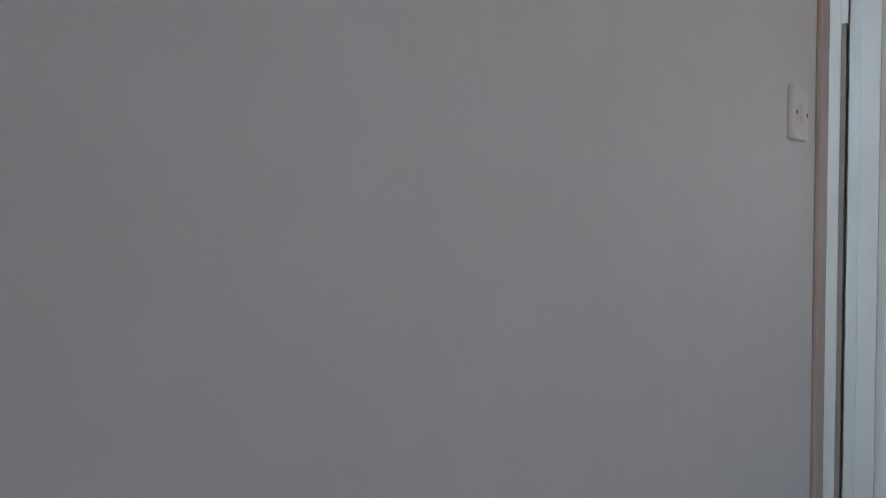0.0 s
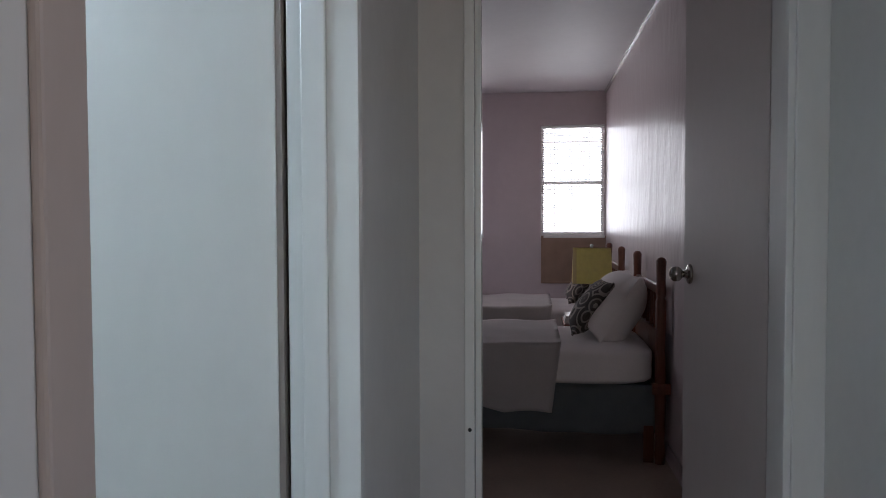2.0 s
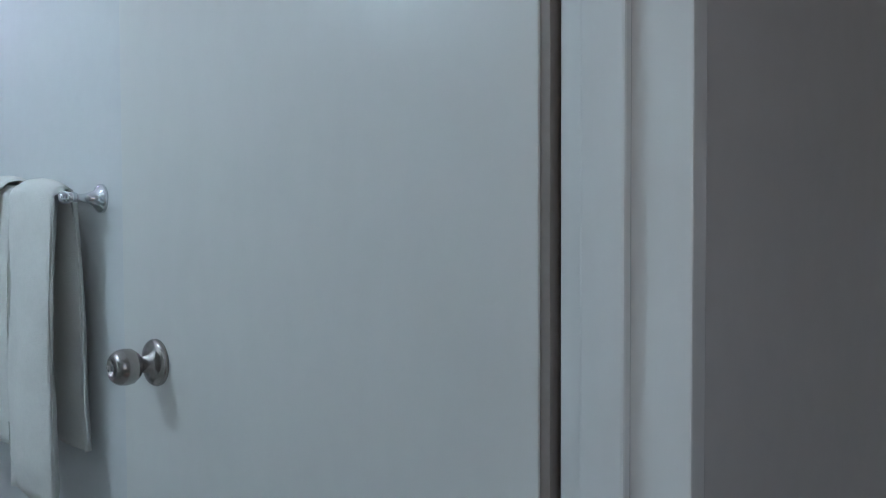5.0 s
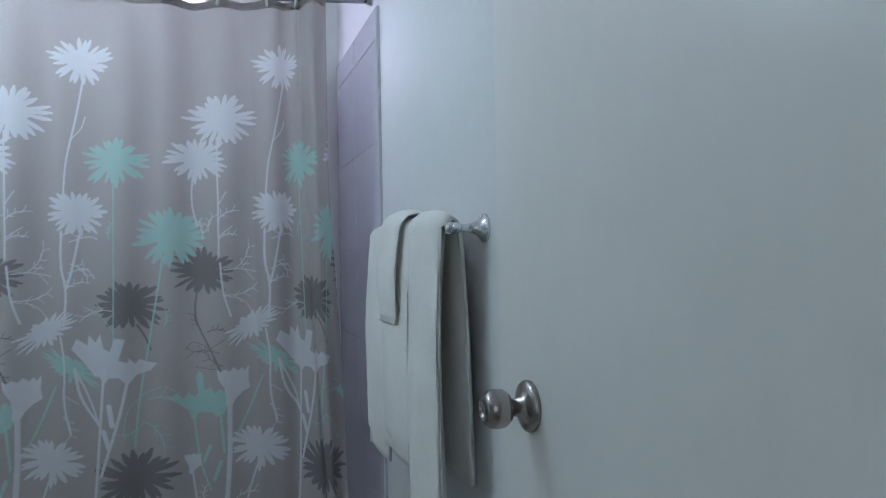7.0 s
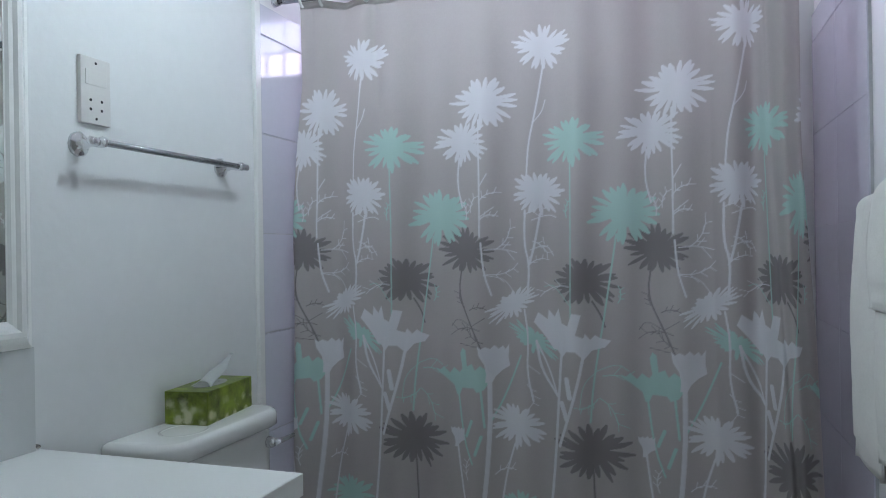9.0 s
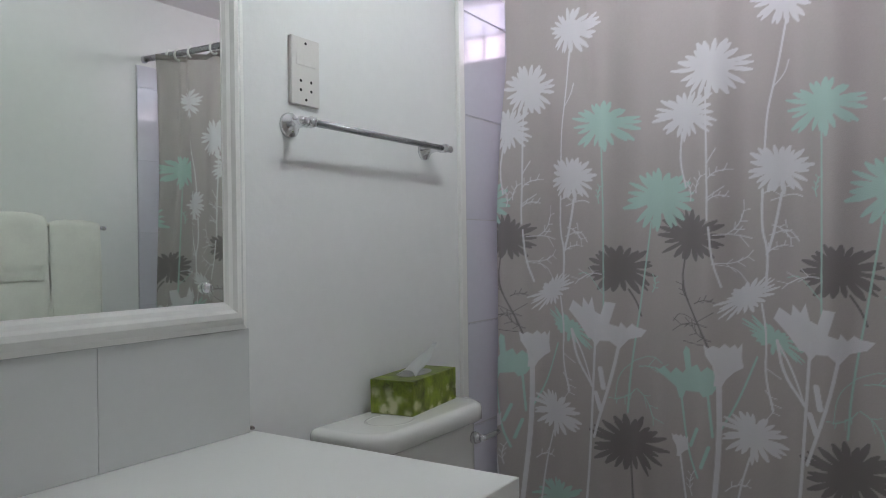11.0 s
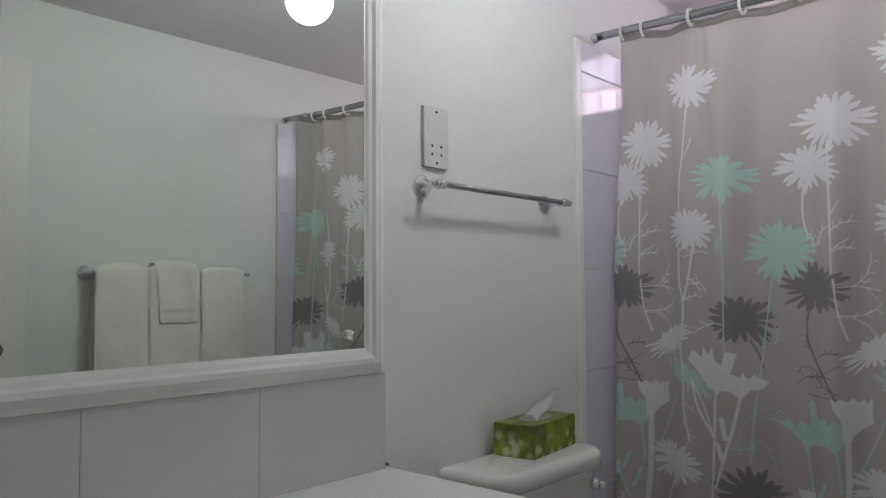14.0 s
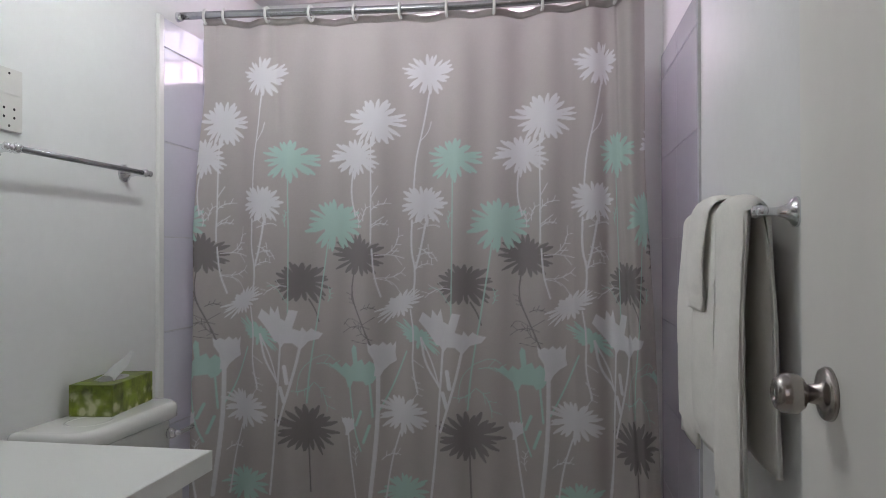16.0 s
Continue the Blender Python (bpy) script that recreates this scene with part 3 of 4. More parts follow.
towel_bar("towel_bar", RIGHT @ pose(-1.652, 0, 1.297, 0, 0, 180), 0.625, "chrome towel bar hung with white towels")

# toilet
wc = thing("toilet", (-1.385, 0.0, 0), "white ceramic close-coupled toilet with a cistern lid", "toilet")


def slab(x0, x1, y0, y1, z0, z1, r, dome=0.0, steps=10):
    """A block with rounded plan corners and a softened top rim."""
    bm = bmesh.new()
    def ring(inset, z):
        out = []
        for cx, cy, a0 in ((x1 - r, y1 - r, 0), (x0 + r, y1 - r, 90), (x0 + 0.02, y0 + 0.02, 180), (x1 - 0.02, y0 + 0.02, 270)):
            rr = r if cy > (y0 + y1) / 2 else 0.02
            for k in range(steps + 1):
                a = radians(a0 + 90 * k / steps)
                out.append(bm.verts.new((cx + (rr - inset) * math.cos(a), cy + (rr - inset) * math.sin(a), z)))
        return out
    rs = [ring(0.010, z0), ring(0.0, z0 + 0.006), ring(0.0, z1 - 0.014), ring(0.004, z1 - 0.005), ring(0.014, z1), ring(0.019, z1 + dome)]
    for a, b in zip(rs, rs[1:]):
        for i in range(len(a)):
            bm.faces.new((a[i], a[(i + 1) % len(a)], b[(i + 1) % len(a)], b[i]))
    bm.faces.new(rs[0][::-1])
    bm.faces.new(rs[-1])
    bmesh.ops.recalc_face_normals(bm, faces=bm.faces[:])
    return bm


part("cistern", slab(-0.218, 0.218, 0.006, 0.178, 0.40, 0.766, 0.05), CERAMIC, wc, smooth=True)
part("cistern_lid", slab(-0.235, 0.235, 0.004, 0.203, 0.766, 0.812, 0.075, 0.001), CERAMIC, wc, smooth=True)
def oval_rim(u, v):
    a, b = 2 * math.pi * u, 2 * math.pi * v
    return (0.085 + (0.062 + 0.004 * math.cos(b)) * math.cos(a), 0.118 + (0.050 + 0.004 * math.cos(b)) * math.sin(a), 0.8125 + 0.0014 * math.sin(b))


part("lid_relief", surface(oval_rim, 40, 8), CERAMIC, wc, "raised oval moulding on the lid", True)
lv = part("flush_lever", tube([(-0.168, 0.204, 0.726), (-0.187, 0.208, 0.726), (-0.217, 0.214, 0.728), (-0.240, 0.218, 0.731)], [0.007, 0.0075, 0.007, 0.005], 14), CHROME, wc, "chrome flush lever", True)
part("lever_boss", lathe([(0.015, 0.0), (0.015, 0.012), (0.011, 0.020), (0.006, 0.022)], 20, pose(-0.170, 0.182, 0.726, -90)), CHROME, lv, smooth=True)
part("bowl", lathe([(0.11, 0.0), (0.12, 0.05), (0.10, 0.18), (0.15, 0.30), (0.185, 0.36), (0.19, 0.385), (0.14, 0.39)], 30, Matrix.Translation((0, 0.40, 0)) @ Matrix.Diagonal((1, 1.25, 1, 1))), CERAMIC, wc, smooth=True)
part("seat_cover", lathe([(0.19, 0.392), (0.195, 0.40), (0.19, 0.415), (0.10, 0.42)], 30, Matrix.Translation((0, 0.40, 0)) @ Matrix.Diagonal((1, 1.25, 1, 1))), CERAMIC, wc, smooth=True)

# tissue box
tb = thing("tissue_box", (-1.4565, 0.0765, 0.8135), "green floral cardboard tissue box on the cistern lid", "tissue box", turn=7)
part("carton", boxes((-0.116, 0.116, -0.057, 0.057, 0.0, 0.080), bevel=0.0015, seg=1), BOXPRINT, tb)
part("opening", lathe([(0.047, 0.0796), (0.047, 0.0808), (0.0465, 0.0809)], 30, Matrix.Diagonal((1.35, 0.72, 1, 1))), mat("grey_film", (0.35, 0.34, 0.36), 0.3, spread=0.2, scale=60), tb, "grey film round the slot")
part("tissue", surface(lambda u, v: (0.048 - 0.165 * v + 0.006 * math.sin(7 * u) * (1 - v), (u - 0.5) * 0.060 * (1 - 0.75 * v) + 0.004 * math.sin(9 * v + 3 * u), 0.077 + 0.064 * v + 0.016 * math.sin(math.pi * u) * (1 - v) - 0.006 * math.sin(math.pi * v)), 14, 14, 0.0008), TISSUE, tb, "white tissue pulled up to a point", True)

# vanity
ct = thing("countertop", (0, 0, 0), "white laminate vanity countertop with squared edges", "countertop")
part("worktop", boxes((-1.004, 0.034, 0.003, 0.594, 0.7995, 0.839), bevel=0.002), LAMINATE, ct)
part("front_edging", boxes((-1.004, 0.034, 0.594, 0.596, 0.7995, 0.8385), bevel=0.0008), LAMINATE, ct, "thin white edging strip")
vc = thing("vanity_cabinet", (0, 0, 0), "white painted vanity cabinet under the counter", "cabinet")
part("body", boxes((-0.975, 0.030, 0.004, 0.535, 0.0, 0.799)), CABINET, vc)
for x0, x1 in ((-0.965, -0.655), (-0.645, -0.335), (-0.325, 0.02)):
    dd = part("door", boxes((x0, x1, 0.537, 0.555, 0.10, 0.775), bevel=0.003), CABINET, vc)
    part("handle", lathe([(0.006, 0), (0.006, 0.012), (0.014, 0.018), (0.014, 0.024), (0.006, 0.028)], 18, pose(x0 + 0.03, 0.555, 0.62, -90)), CHROME, dd, "chrome knob", True)
fa = thing("basin_tap", (-0.395, 0.105, 0.839), "chrome basin mixer tap with two handles", "tap")
part("base", boxes((-0.085, 0.085, -0.024, 0.024, 0.0, 0.014), bevel=0.006, seg=3), CHROME, fa, smooth=True)
part("spout", tube([(0, 0.0, 0.010), (0, 0.004, 0.030), (0, 0.030, 0.042), (0, 0.080, 0.040), (0, 0.115, 0.028)], [0.020, 0.019, 0.016, 0.014, 0.012], 18), CHROME, fa, smooth=True)
for x in (-0.064, 0.064):
    part("handle", lathe([(0.018, 0.012), (0.019, 0.018), (0.015, 0.025), (0.018, 0.030), (0.018, 0.034), (0.008, 0.037)], 20, pose(x, 0, 0)), CHROME, fa, smooth=True)

nb = thing("wall_plug", (-0.996, 0.0, 0.846), "small grey screw plug in the wall above the counter", "wall plug")
part("plug", lathe([(0.004, 0.0), (0.0045, 0.004), (0.003, 0.009), (0.001, 0.0105)], 12, pose(0, 0.001, 0, -90)), STEEL, nb, smooth=True)

# globe lamp
gl = thing("ceiling_globe_lamp", (-1.22, 0.59, CEIL_B), "lit round opal glass globe lamp on a short ceiling stem", "ceiling lamp")
part("ceiling_rose", lathe([(0.062, -0.001), (0.062, -0.016), (0.052, -0.026), (0.040, -0.032), (0.036, -0.060), (0.038, -0.118), (0.044, -0.126), (0.044, -0.136)], 32), WHITE_TRIM, gl, smooth=True)
gg = part("globe", lathe([(0.072 * math.sin(a), -0.190 + 0.072 * math.cos(a)) for a in [0.62 + k * 0.155 for k in range(16)]] + [(0.003, -0.2619)], 32), GLOBE, gl, "lit opal globe", True)
gg.visible_shadow = False

# ---- shower curtain ----
ROD_X, ROD_Z = -1.902, 2.014


def sag_of(y):
    """How far the rod hangs below its left end."""
    return 0.003 - 0.021 * math.sin(math.pi * min(1.0, max(0.0, y / 1.66)) ** 1.35)


rod = thing("shower_rod", (ROD_X, 0, ROD_Z), "chrome shower curtain rod between the tiled walls", "curtain rod")
part("rod", tube([(0, 0.012 + 1.638 * k / 16, sag_of(0.012 + 1.638 * k / 16)) for k in range(17)], 0.0125, 18), BAR_CHROME, rod, smooth=True)
part("end_flange", lathe([(0.0165, 0), (0.0165, 0.004), (0.0145, 0.010), (0.013, 0.018)], 24, pose(0, 0.010, 0, -90)), CHROME, rod, smooth=True)
part("end_flange", lathe([(0.0165, 0), (0.0165, 0.004), (0.0145, 0.010), (0.013, 0.018)], 24, pose(0, 1.652, 0, 90)), CHROME, rod, smooth=True)
RINGS = [0.112] + [0.178 + 0.1475 * k for k in range(8)] + [1.345, 1.425, 1.482]


def ring_mesh():
    bm = bmesh.new()
    n, k = 22, 8
    g = [[bm.verts.new(((0.019 + 0.0045 * math.cos(b)) * math.sin(a), 0.0045 * math.sin(b), -0.006 + (0.023 + 0.0045 * math.cos(b)) * math.cos(a))) for b in [2 * math.pi * j / k for j in range(k)]] for a in [2 * math.pi * i / n for i in range(n)]]
    for i in range(n):
        for j in range(k):
            bm.faces.new((g[i][j], g[(i + 1) % n][j], g[(i + 1) % n][(j + 1) % k], g[i][(j + 1) % k]))
    bmesh.ops.recalc_face_normals(bm, faces=bm.faces[:])
    return bm


first = part("curtain_ring", ring_mesh(), RING, smooth=True)
tagged(first, "white plastic shower curtain ring on the rod", "curtain ring", "shower curtain rings")
first.matrix_world = pose(ROD_X, RINGS[0], ROD_Z + sag_of(RINGS[0]))
for y in RINGS[1:]:
    copy_thing(first, pose(ROD_X, y, ROD_Z + sag_of(y), 0, 0, 8 * math.sin(37 * y)))

Y0, Y1, Z0, Z1 = 0.058, 1.506, 0.16, 1.968
NY, NZ = 660, 660
BUNCH, PACK = 1.385, 1.9
ys = np.linspace(Y0, BUNCH + (Y1 - BUNCH) * PACK, NY)
zs = np.linspace(Z0, Z1, NZ)
YY, ZZ = np.meshgrid(ys, zs, indexing="ij")

TAUPE, WHITE, MINT, GREY = (0.53, 0.494, 0.472), (0.82, 0.82, 0.83), (0.51, 0.72, 0.645), (0.25, 0.23, 0.227)
PERIOD = 0.530
dye = np.empty((NY, NZ, 3))
dye[:] = TAUPE
weave = np.random.RandomState(11).uniform(-0.02, 0.02, YY.shape) + 0.012 * np.sin(ZZ * 9 + 2 * np.sin(YY * 7)) * np.sin(YY * 13 + 1.2)
dye *= (1 + weave)[..., None]
AA = 0.0018


def lay(mask, i0, i1, j0, j1, colour):
    m = np.clip(mask, 0, 1)[..., None] * 0.94
    dye[i0:i1, j0:j1] = dye[i0:i1, j0:j1] * (1 - m) + np.array(colour) * m


def window(y, z, r):
    i0, i1 = np.searchsorted(ys, (y - r, y + r))
    j0, j1 = np.searchsorted(zs, (z - r, z + r))
    return i0, i1, j0, j1


def petal(dy, dz, a, r0, r1, w):
    """Coverage of one petal that runs out at the angle a."""
    s, t = dy * math.cos(a) + dz * math.sin(a), -dy * math.sin(a) + dz * math.cos(a)
    f = np.clip((s - r0) / (r1 - r0), 0, 1)
    half = w * (0.45 + 0.60 * np.sin(np.pi * np.clip(f * 0.66 + 0.12, 0, 1))) * np.clip((1.08 - f) / 0.45, 0.22, 1)
    d = np.maximum(np.abs(t) - half, np.maximum(r0 - s, s - r1))
    d = np.where(f > 0.86, np.hypot(np.maximum(s - (r0 + 0.86 * (r1 - r0)), 0), np.abs(t)) - half * 1.0, d)
    return 0.5 - d / AA


CROWN = ((-.44, -.40), (-.96, .32), (-.84, .60), (-.60, .40), (-.56, .68), (-.40, .48), (-.28, .72), (-.20, .32), (-.04, .24), (.08, .60), (.32, .56), (.16, 0), (.36, -.08), (.40, .04), (.52, -.12), (.64, 0), (.76, -.08), (1.04, -.14), (.88, -.32), (.56, -.40), (.36, -.64), (.16, -.44), (-.08, -.44), (-.20, -.60), (-.32, -.42))
BROAD = ((-.93, .26), (-.78, .20), (-.67, .31), (-.48, .12), (-.34, .29), (-.15, .15), (-.05, .27), (-.12, .74), (-.04, .92), (.08, .84), (.13, .36), (.31, .46), (.41, .26), (.57, .41), (.82, .2), (.82, -.1), (.67, -.33), (.46, -.42), (.36, -.29), (-.05, -.31), (-.15, -.54), (-.26, -.54), (-.34, -.26), (-.67, .02), (-.88, .16))
BELL = ((-1.0, 1.05), (-.75, .85), (-.5, 1.0), (-.2, .85), (.05, 1.1), (.3, .85), (.55, 1.05), (.7, .8), (.95, 1.15), (.9, .3), (1.0, -.3), (.5, -.6), (.1, -1.0), (-.1, -1.4), (-.5, -1.4), (-.45, -.8), (-.55, -.2), (-.9, .4))


def outline(dy, dz, pts):
    """Coverage of a closed outline: signed distance to its edges."""
    best, inside = np.full(dy.shape, 1e9), np.zeros(dy.shape, bool)
    for (ya, za), (yb, zb) in zip(pts, pts[1:] + pts[:1]):
        ly, lz = yb - ya, zb - za
        f = np.clip(((dy - ya) * ly + (dz - za) * lz) / (ly * ly + lz * lz + 1e-12), 0, 1)
        best = np.minimum(best, np.hypot(dy - ya - f * ly, dz - za - f * lz))
        if zb != za:
            inside ^= ((za > dz) != (zb > dz)) & (dy < ya + (dz - za) * ly / lz)
    return 0.5 + np.where(inside, best, -best) / AA


def twig(y, z, angle, length, colour):
    """A feathery side shoot: a bent stalk with a few hairs."""
    a, rng = radians(angle), np.random.RandomState(int(abs(y * 977) + abs(z * 1993)))
    bend = rng.choice((-1, 1)) * 0.5
    pts = [(y + length * f * math.cos(a + bend * f), z + length * f * math.sin(a + bend * f)) for f in (0, 0.33, 0.66, 1.0)]
    stem(pts, colour, 0.0024)
    for k in range(1, 4):
        for sd in (-1, 1):
            b, l2 = a + bend * k / 3 + sd * rng.uniform(0.5, 0.9), length * rng.uniform(0.22, 0.40)
            stem([pts[k], (pts[k][0] + l2 * math.cos(b), pts[k][1] + l2 * math.sin(b))], colour, 0.0017)


def flower(y, z, r, colour, tilt, squash, kind):
    rng = np.random.RandomState(int(abs(y * 1000) + abs(z * 3000)))
    n = 22
    shape = [(k, 0.86 + 0.30 * rng.rand(), rng.uniform(-0.10, 0.10), 0.72 + 0.42 * rng.rand()) for k in range(n)]
    for rep in range(-3, 4):
        yc = y + rep * PERIOD
        i0, i1, j0, j1 = window(yc, z, r * 1.5)
        if i1 <= i0 or j1 <= j0:
            continue
        dy, dz = YY[i0:i1, j0:j1] - yc, ZZ[i0:i1, j0:j1] - z
        a = -radians(tilt)
        dy, dz = dy * math.cos(a) + dz * math.sin(a), (-dy * math.sin(a) + dz * math.cos(a)) / squash
        if kind == "daisy":
            dz = dz / 0.86
            m = 0.5 - (np.hypot(dy, dz + 0.08 * r) - r * 0.46) / AA
            for k, length, off, wide in shape:
                ang = 2 * math.pi * k / n + off
                out = r * length * (1.0 + 0.10 * math.cos(ang) ** 2 - 0.12 * (math.sin(ang) > 0.6) + 0.05 * (math.sin(ang) < -0.5))
                m = np.maximum(m, petal(dy, dz + 0.06 * r, ang, r * 0.22, out, r * 0.088 * wide))
        else:
            m = outline(dy, dz, [(a * r, b * r) for a, b in {"crown": CROWN, "broad": BROAD, "bell": BELL}[kind]])
        lay(m, i0, i1, j0, j1, colour)


def stem(points, colour, width):
    """A stalk along points, smoothed, of a given width."""
    p = np.array(points, float)
    width = width * 1.25 if 0.0028 < width < 0.0055 else width
    for _ in range(2):
        q = np.empty((2 * len(p) - 2, 2))
        q[0::2], q[1::2] = p[:-1] * 0.75 + p[1:] * 0.25, p[:-1] * 0.25 + p[1:] * 0.75
        p = np.vstack((p[:1], q, p[-1:]))
    for rep in range(-3, 4):
        for (ya, za), (yb, zb) in zip(p[:-1], p[1:]):
            ya2, yb2 = ya + rep * PERIOD, yb + rep * PERIOD
            i0, i1 = np.searchsorted(ys, (min(ya2, yb2) - width - 0.004, max(ya2, yb2) + width + 0.004))
            j0, j1 = np.searchsorted(zs, (min(za, zb) - width - 0.004, max(za, zb) + width + 0.004))
            if i1 <= i0 or j1 <= j0:
                continue
            py, pz = YY[i0:i1, j0:j1] - ya2, ZZ[i0:i1, j0:j1] - za
            ly, lz = yb2 - ya2, zb - za
            f = np.clip((py * ly + pz * lz) / (ly * ly + lz * lz + 1e-9), 0, 1)
            lay(0.5 - (np.hypot(py - f * ly, pz - f * lz) - width / 2) / AA, i0, i1, j0, j1, colour)


stem([(0.603, 1.181), (0.589, 1.092), (0.63, 0.995), (0.657, 0.934), (0.68, 0.864)], GREY, 0.004)
stem([(0.63, 0.995), (0.583, 1.021), (0.565, 0.994)], GREY, 0.002)
stem([(0.657, 0.934), (0.592, 0.942)], GREY, 0.002)
stem([(0.63, 0.995), (0.67, 1.022)], GREY, 0.002)
flower(0.621, 1.234, 0.083, GREY, 0, 1.0, "daisy")
stem([(0.973, 1.077), (0.995, 1.034), (1.004, 1.0)], GREY, 0.004)
flower(0.953, 1.145, 0.095, GREY, 0, 1.0, "daisy")
stem([(0.967, 0.615), (0.973, 0.444)], GREY, 0.004)
flower(0.967, 0.657, 0.1, GREY, 0, 1.0, "daisy")
stem([(0.93, 1.473), (0.924, 1.3), (0.913, 1.025)], MINT, 0.003)
flower(0.934, 1.521, 0.083, MINT, 0, 1.0, "daisy")
stem([(0.515, 1.27), (0.49, 1.127), (0.442, 0.858), (0.432, 0.733)], MINT, 0.004)
flower(0.542, 1.332, 0.096, MINT, 10, 1.0, "daisy")
flower(0.807, 0.959, 0.08, MINT, 35, 0.5, "daisy")
stem([(0.766, 0.91), (0.72, 0.795), (0.683, 0.724)], MINT, 0.004)
flower(0.602, 0.844, 0.094, MINT, 0, 1.0, "broad")
stem([(0.583, 0.809), (0.6, 0.668), (0.628, 0.599)], MINT, 0.006)
stem([(0.656, 0.811), (0.665, 0.706)], MINT, 0.006)
stem([(0.628, 0.722), (0.61, 0.677)], MINT, 0.009)
stem([(0.656, 0.679), (0.637, 0.626)], MINT, 0.009)
flower(0.763, 0.475, 0.075, MINT, 0, 1.0, "daisy")
stem([(0.452, 0.876), (0.508, 0.899), (0.536, 0.878)], MINT, 0.002)
stem([(0.452, 0.876), (0.413, 0.84), (0.404, 0.768)], MINT, 0.002)
stem([(0.917, 1.059), (0.865, 1.128), (0.838, 1.119)], MINT, 0.002)
stem([(0.854, 1.736), (0.832, 1.615), (0.808, 1.511), (0.799, 1.424)], WHITE, 0.004)
stem([(0.821, 1.572), (0.849, 1.605), (0.858, 1.64)], WHITE, 0.0025)
flower(0.85, 1.792, 0.076, WHITE, 0, 1.0, "daisy")
stem([(0.669, 1.586), (0.668, 1.409), (0.664, 1.268)], WHITE, 0.004)
stem([(0.668, 1.401), (0.69, 1.435)], WHITE, 0.0025)
stem([(0.668, 1.321), (0.704, 1.347)], WHITE, 0.0025)
flower(0.682, 1.647, 0.094, WHITE, 0, 1.0, "daisy")
stem([(0.602, 1.482), (0.594, 1.411), (0.609, 1.349)], WHITE, 0.004)
flower(0.613, 1.531, 0.079, WHITE, 0, 1.0, "daisy")
stem([(0.791, 1.337), (0.785, 1.25), (0.799, 1.189), (0.79, 1.093)], WHITE, 0.005)
stem([(0.834, 1.328), (0.816, 1.25), (0.799, 1.189)], WHITE, 0.005)
stem([(0.809, 1.311), (0.857, 1.327), (0.88, 1.318)], WHITE, 0.0025)
stem([(0.803, 1.232), (0.848, 1.249), (0.869, 1.215)], WHITE, 0.0025)
stem([(0.842, 1.249), (0.839, 1.267)], WHITE, 0.002)
flower(0.831, 1.389, 0.074, WHITE, 0, 1.0, "daisy")
stem([(0.667, 1.251), (0.671, 1.163), (0.689, 1.092)], WHITE, 0.004)
stem([(0.671, 1.154), (0.722, 1.145), (0.748, 1.102)], WHITE, 0.002)
stem([(0.676, 1.233), (0.722, 1.236), (0.762, 1.224)], WHITE, 0.0025)
stem([(0.722, 1.236), (0.74, 1.254)], WHITE, 0.002)
stem([(0.731, 1.233), (0.754, 1.201)], WHITE, 0.002)
flower(0.743, 1.067, 0.081, WHITE, -35, 0.55, "daisy")
stem([(0.779, 1.049), (0.789, 0.954), (0.783, 0.867), (0.801, 0.78)], WHITE, 0.004)
stem([(0.787, 0.884), (0.819, 0.859)], WHITE, 0.002)
stem([(0.887, 0.955), (0.874, 0.783), (0.862, 0.61), (0.843, 0.436)], WHITE, 0.008)
stem([(0.952, 0.948), (0.926, 0.819), (0.876, 0.662)], WHITE, 0.008)
stem([(0.899, 0.852), (0.907, 0.801)], WHITE, 0.014)
stem([(0.884, 0.783), (0.898, 0.74)], WHITE, 0.014)
stem([(0.811, 0.954), (0.824, 0.868), (0.872, 0.8)], WHITE, 0.007)
stem([(0.811, 0.954), (0.846, 0.877), (0.872, 0.8)], WHITE, 0.004)
flower(0.908, 0.976, 0.108, WHITE, 0, 1.0, "crown")
flower(0.690, 0.893, 0.043, WHITE, 0, 1.0, "bell")
stem([(0.68, 0.855), (0.679, 0.671), (0.655, 0.425)], WHITE, 0.012)
stem([(0.746, 0.657), (0.719, 0.568), (0.7, 0.427)], WHITE, 0.004)
flower(0.756, 0.718, 0.078, WHITE, 15, 1.0, "daisy")
flower(0.580, 0.672, 0.024, WHITE, 0, 1.0, "bell")
stem([(0.578, 0.649), (0.591, 0.544), (0.612, 0.422)], WHITE, 0.005)
twig(0.703, 1.234, 25, 0.07, WHITE)
twig(0.677, 1.157, -15, 0.075, WHITE)
twig(0.912, 1.121, 165, 0.075, WHITE)
twig(0.995, 0.861, 20, 0.095, MINT)
twig(0.986, 0.8, -25, 0.085, MINT)
twig(0.982, 0.797, -120, 0.05, MINT)
twig(0.784, 0.829, -45, 0.055, WHITE)
twig(0.793, 1.329, 5, 0.065, WHITE)
twig(0.81, 1.256, -10, 0.05, WHITE)
twig(0.793, 1.18, 60, 0.05, WHITE)
twig(0.608, 1.054, 140, 0.045, GREY)
twig(0.625, 1.045, 40, 0.04, GREY)
twig(0.655, 0.982, 150, 0.07, GREY)
twig(0.664, 0.946, 170, 0.06, GREY)
twig(0.668, 1.315, 45, 0.04, WHITE)
twig(0.664, 1.36, 60, 0.05, WHITE)
twig(0.913, 1.315, 110, 0.04, MINT)
twig(1.042, 1.072, 50, 0.04, MINT)
twig(0.621, 1.315, 70, 0.045, WHITE)
twig(0.638, 1.333, 100, 0.04, WHITE)
twig(0.69, 0.568, 50, 0.05, WHITE)
twig(0.612, 0.55, 120, 0.05, WHITE)

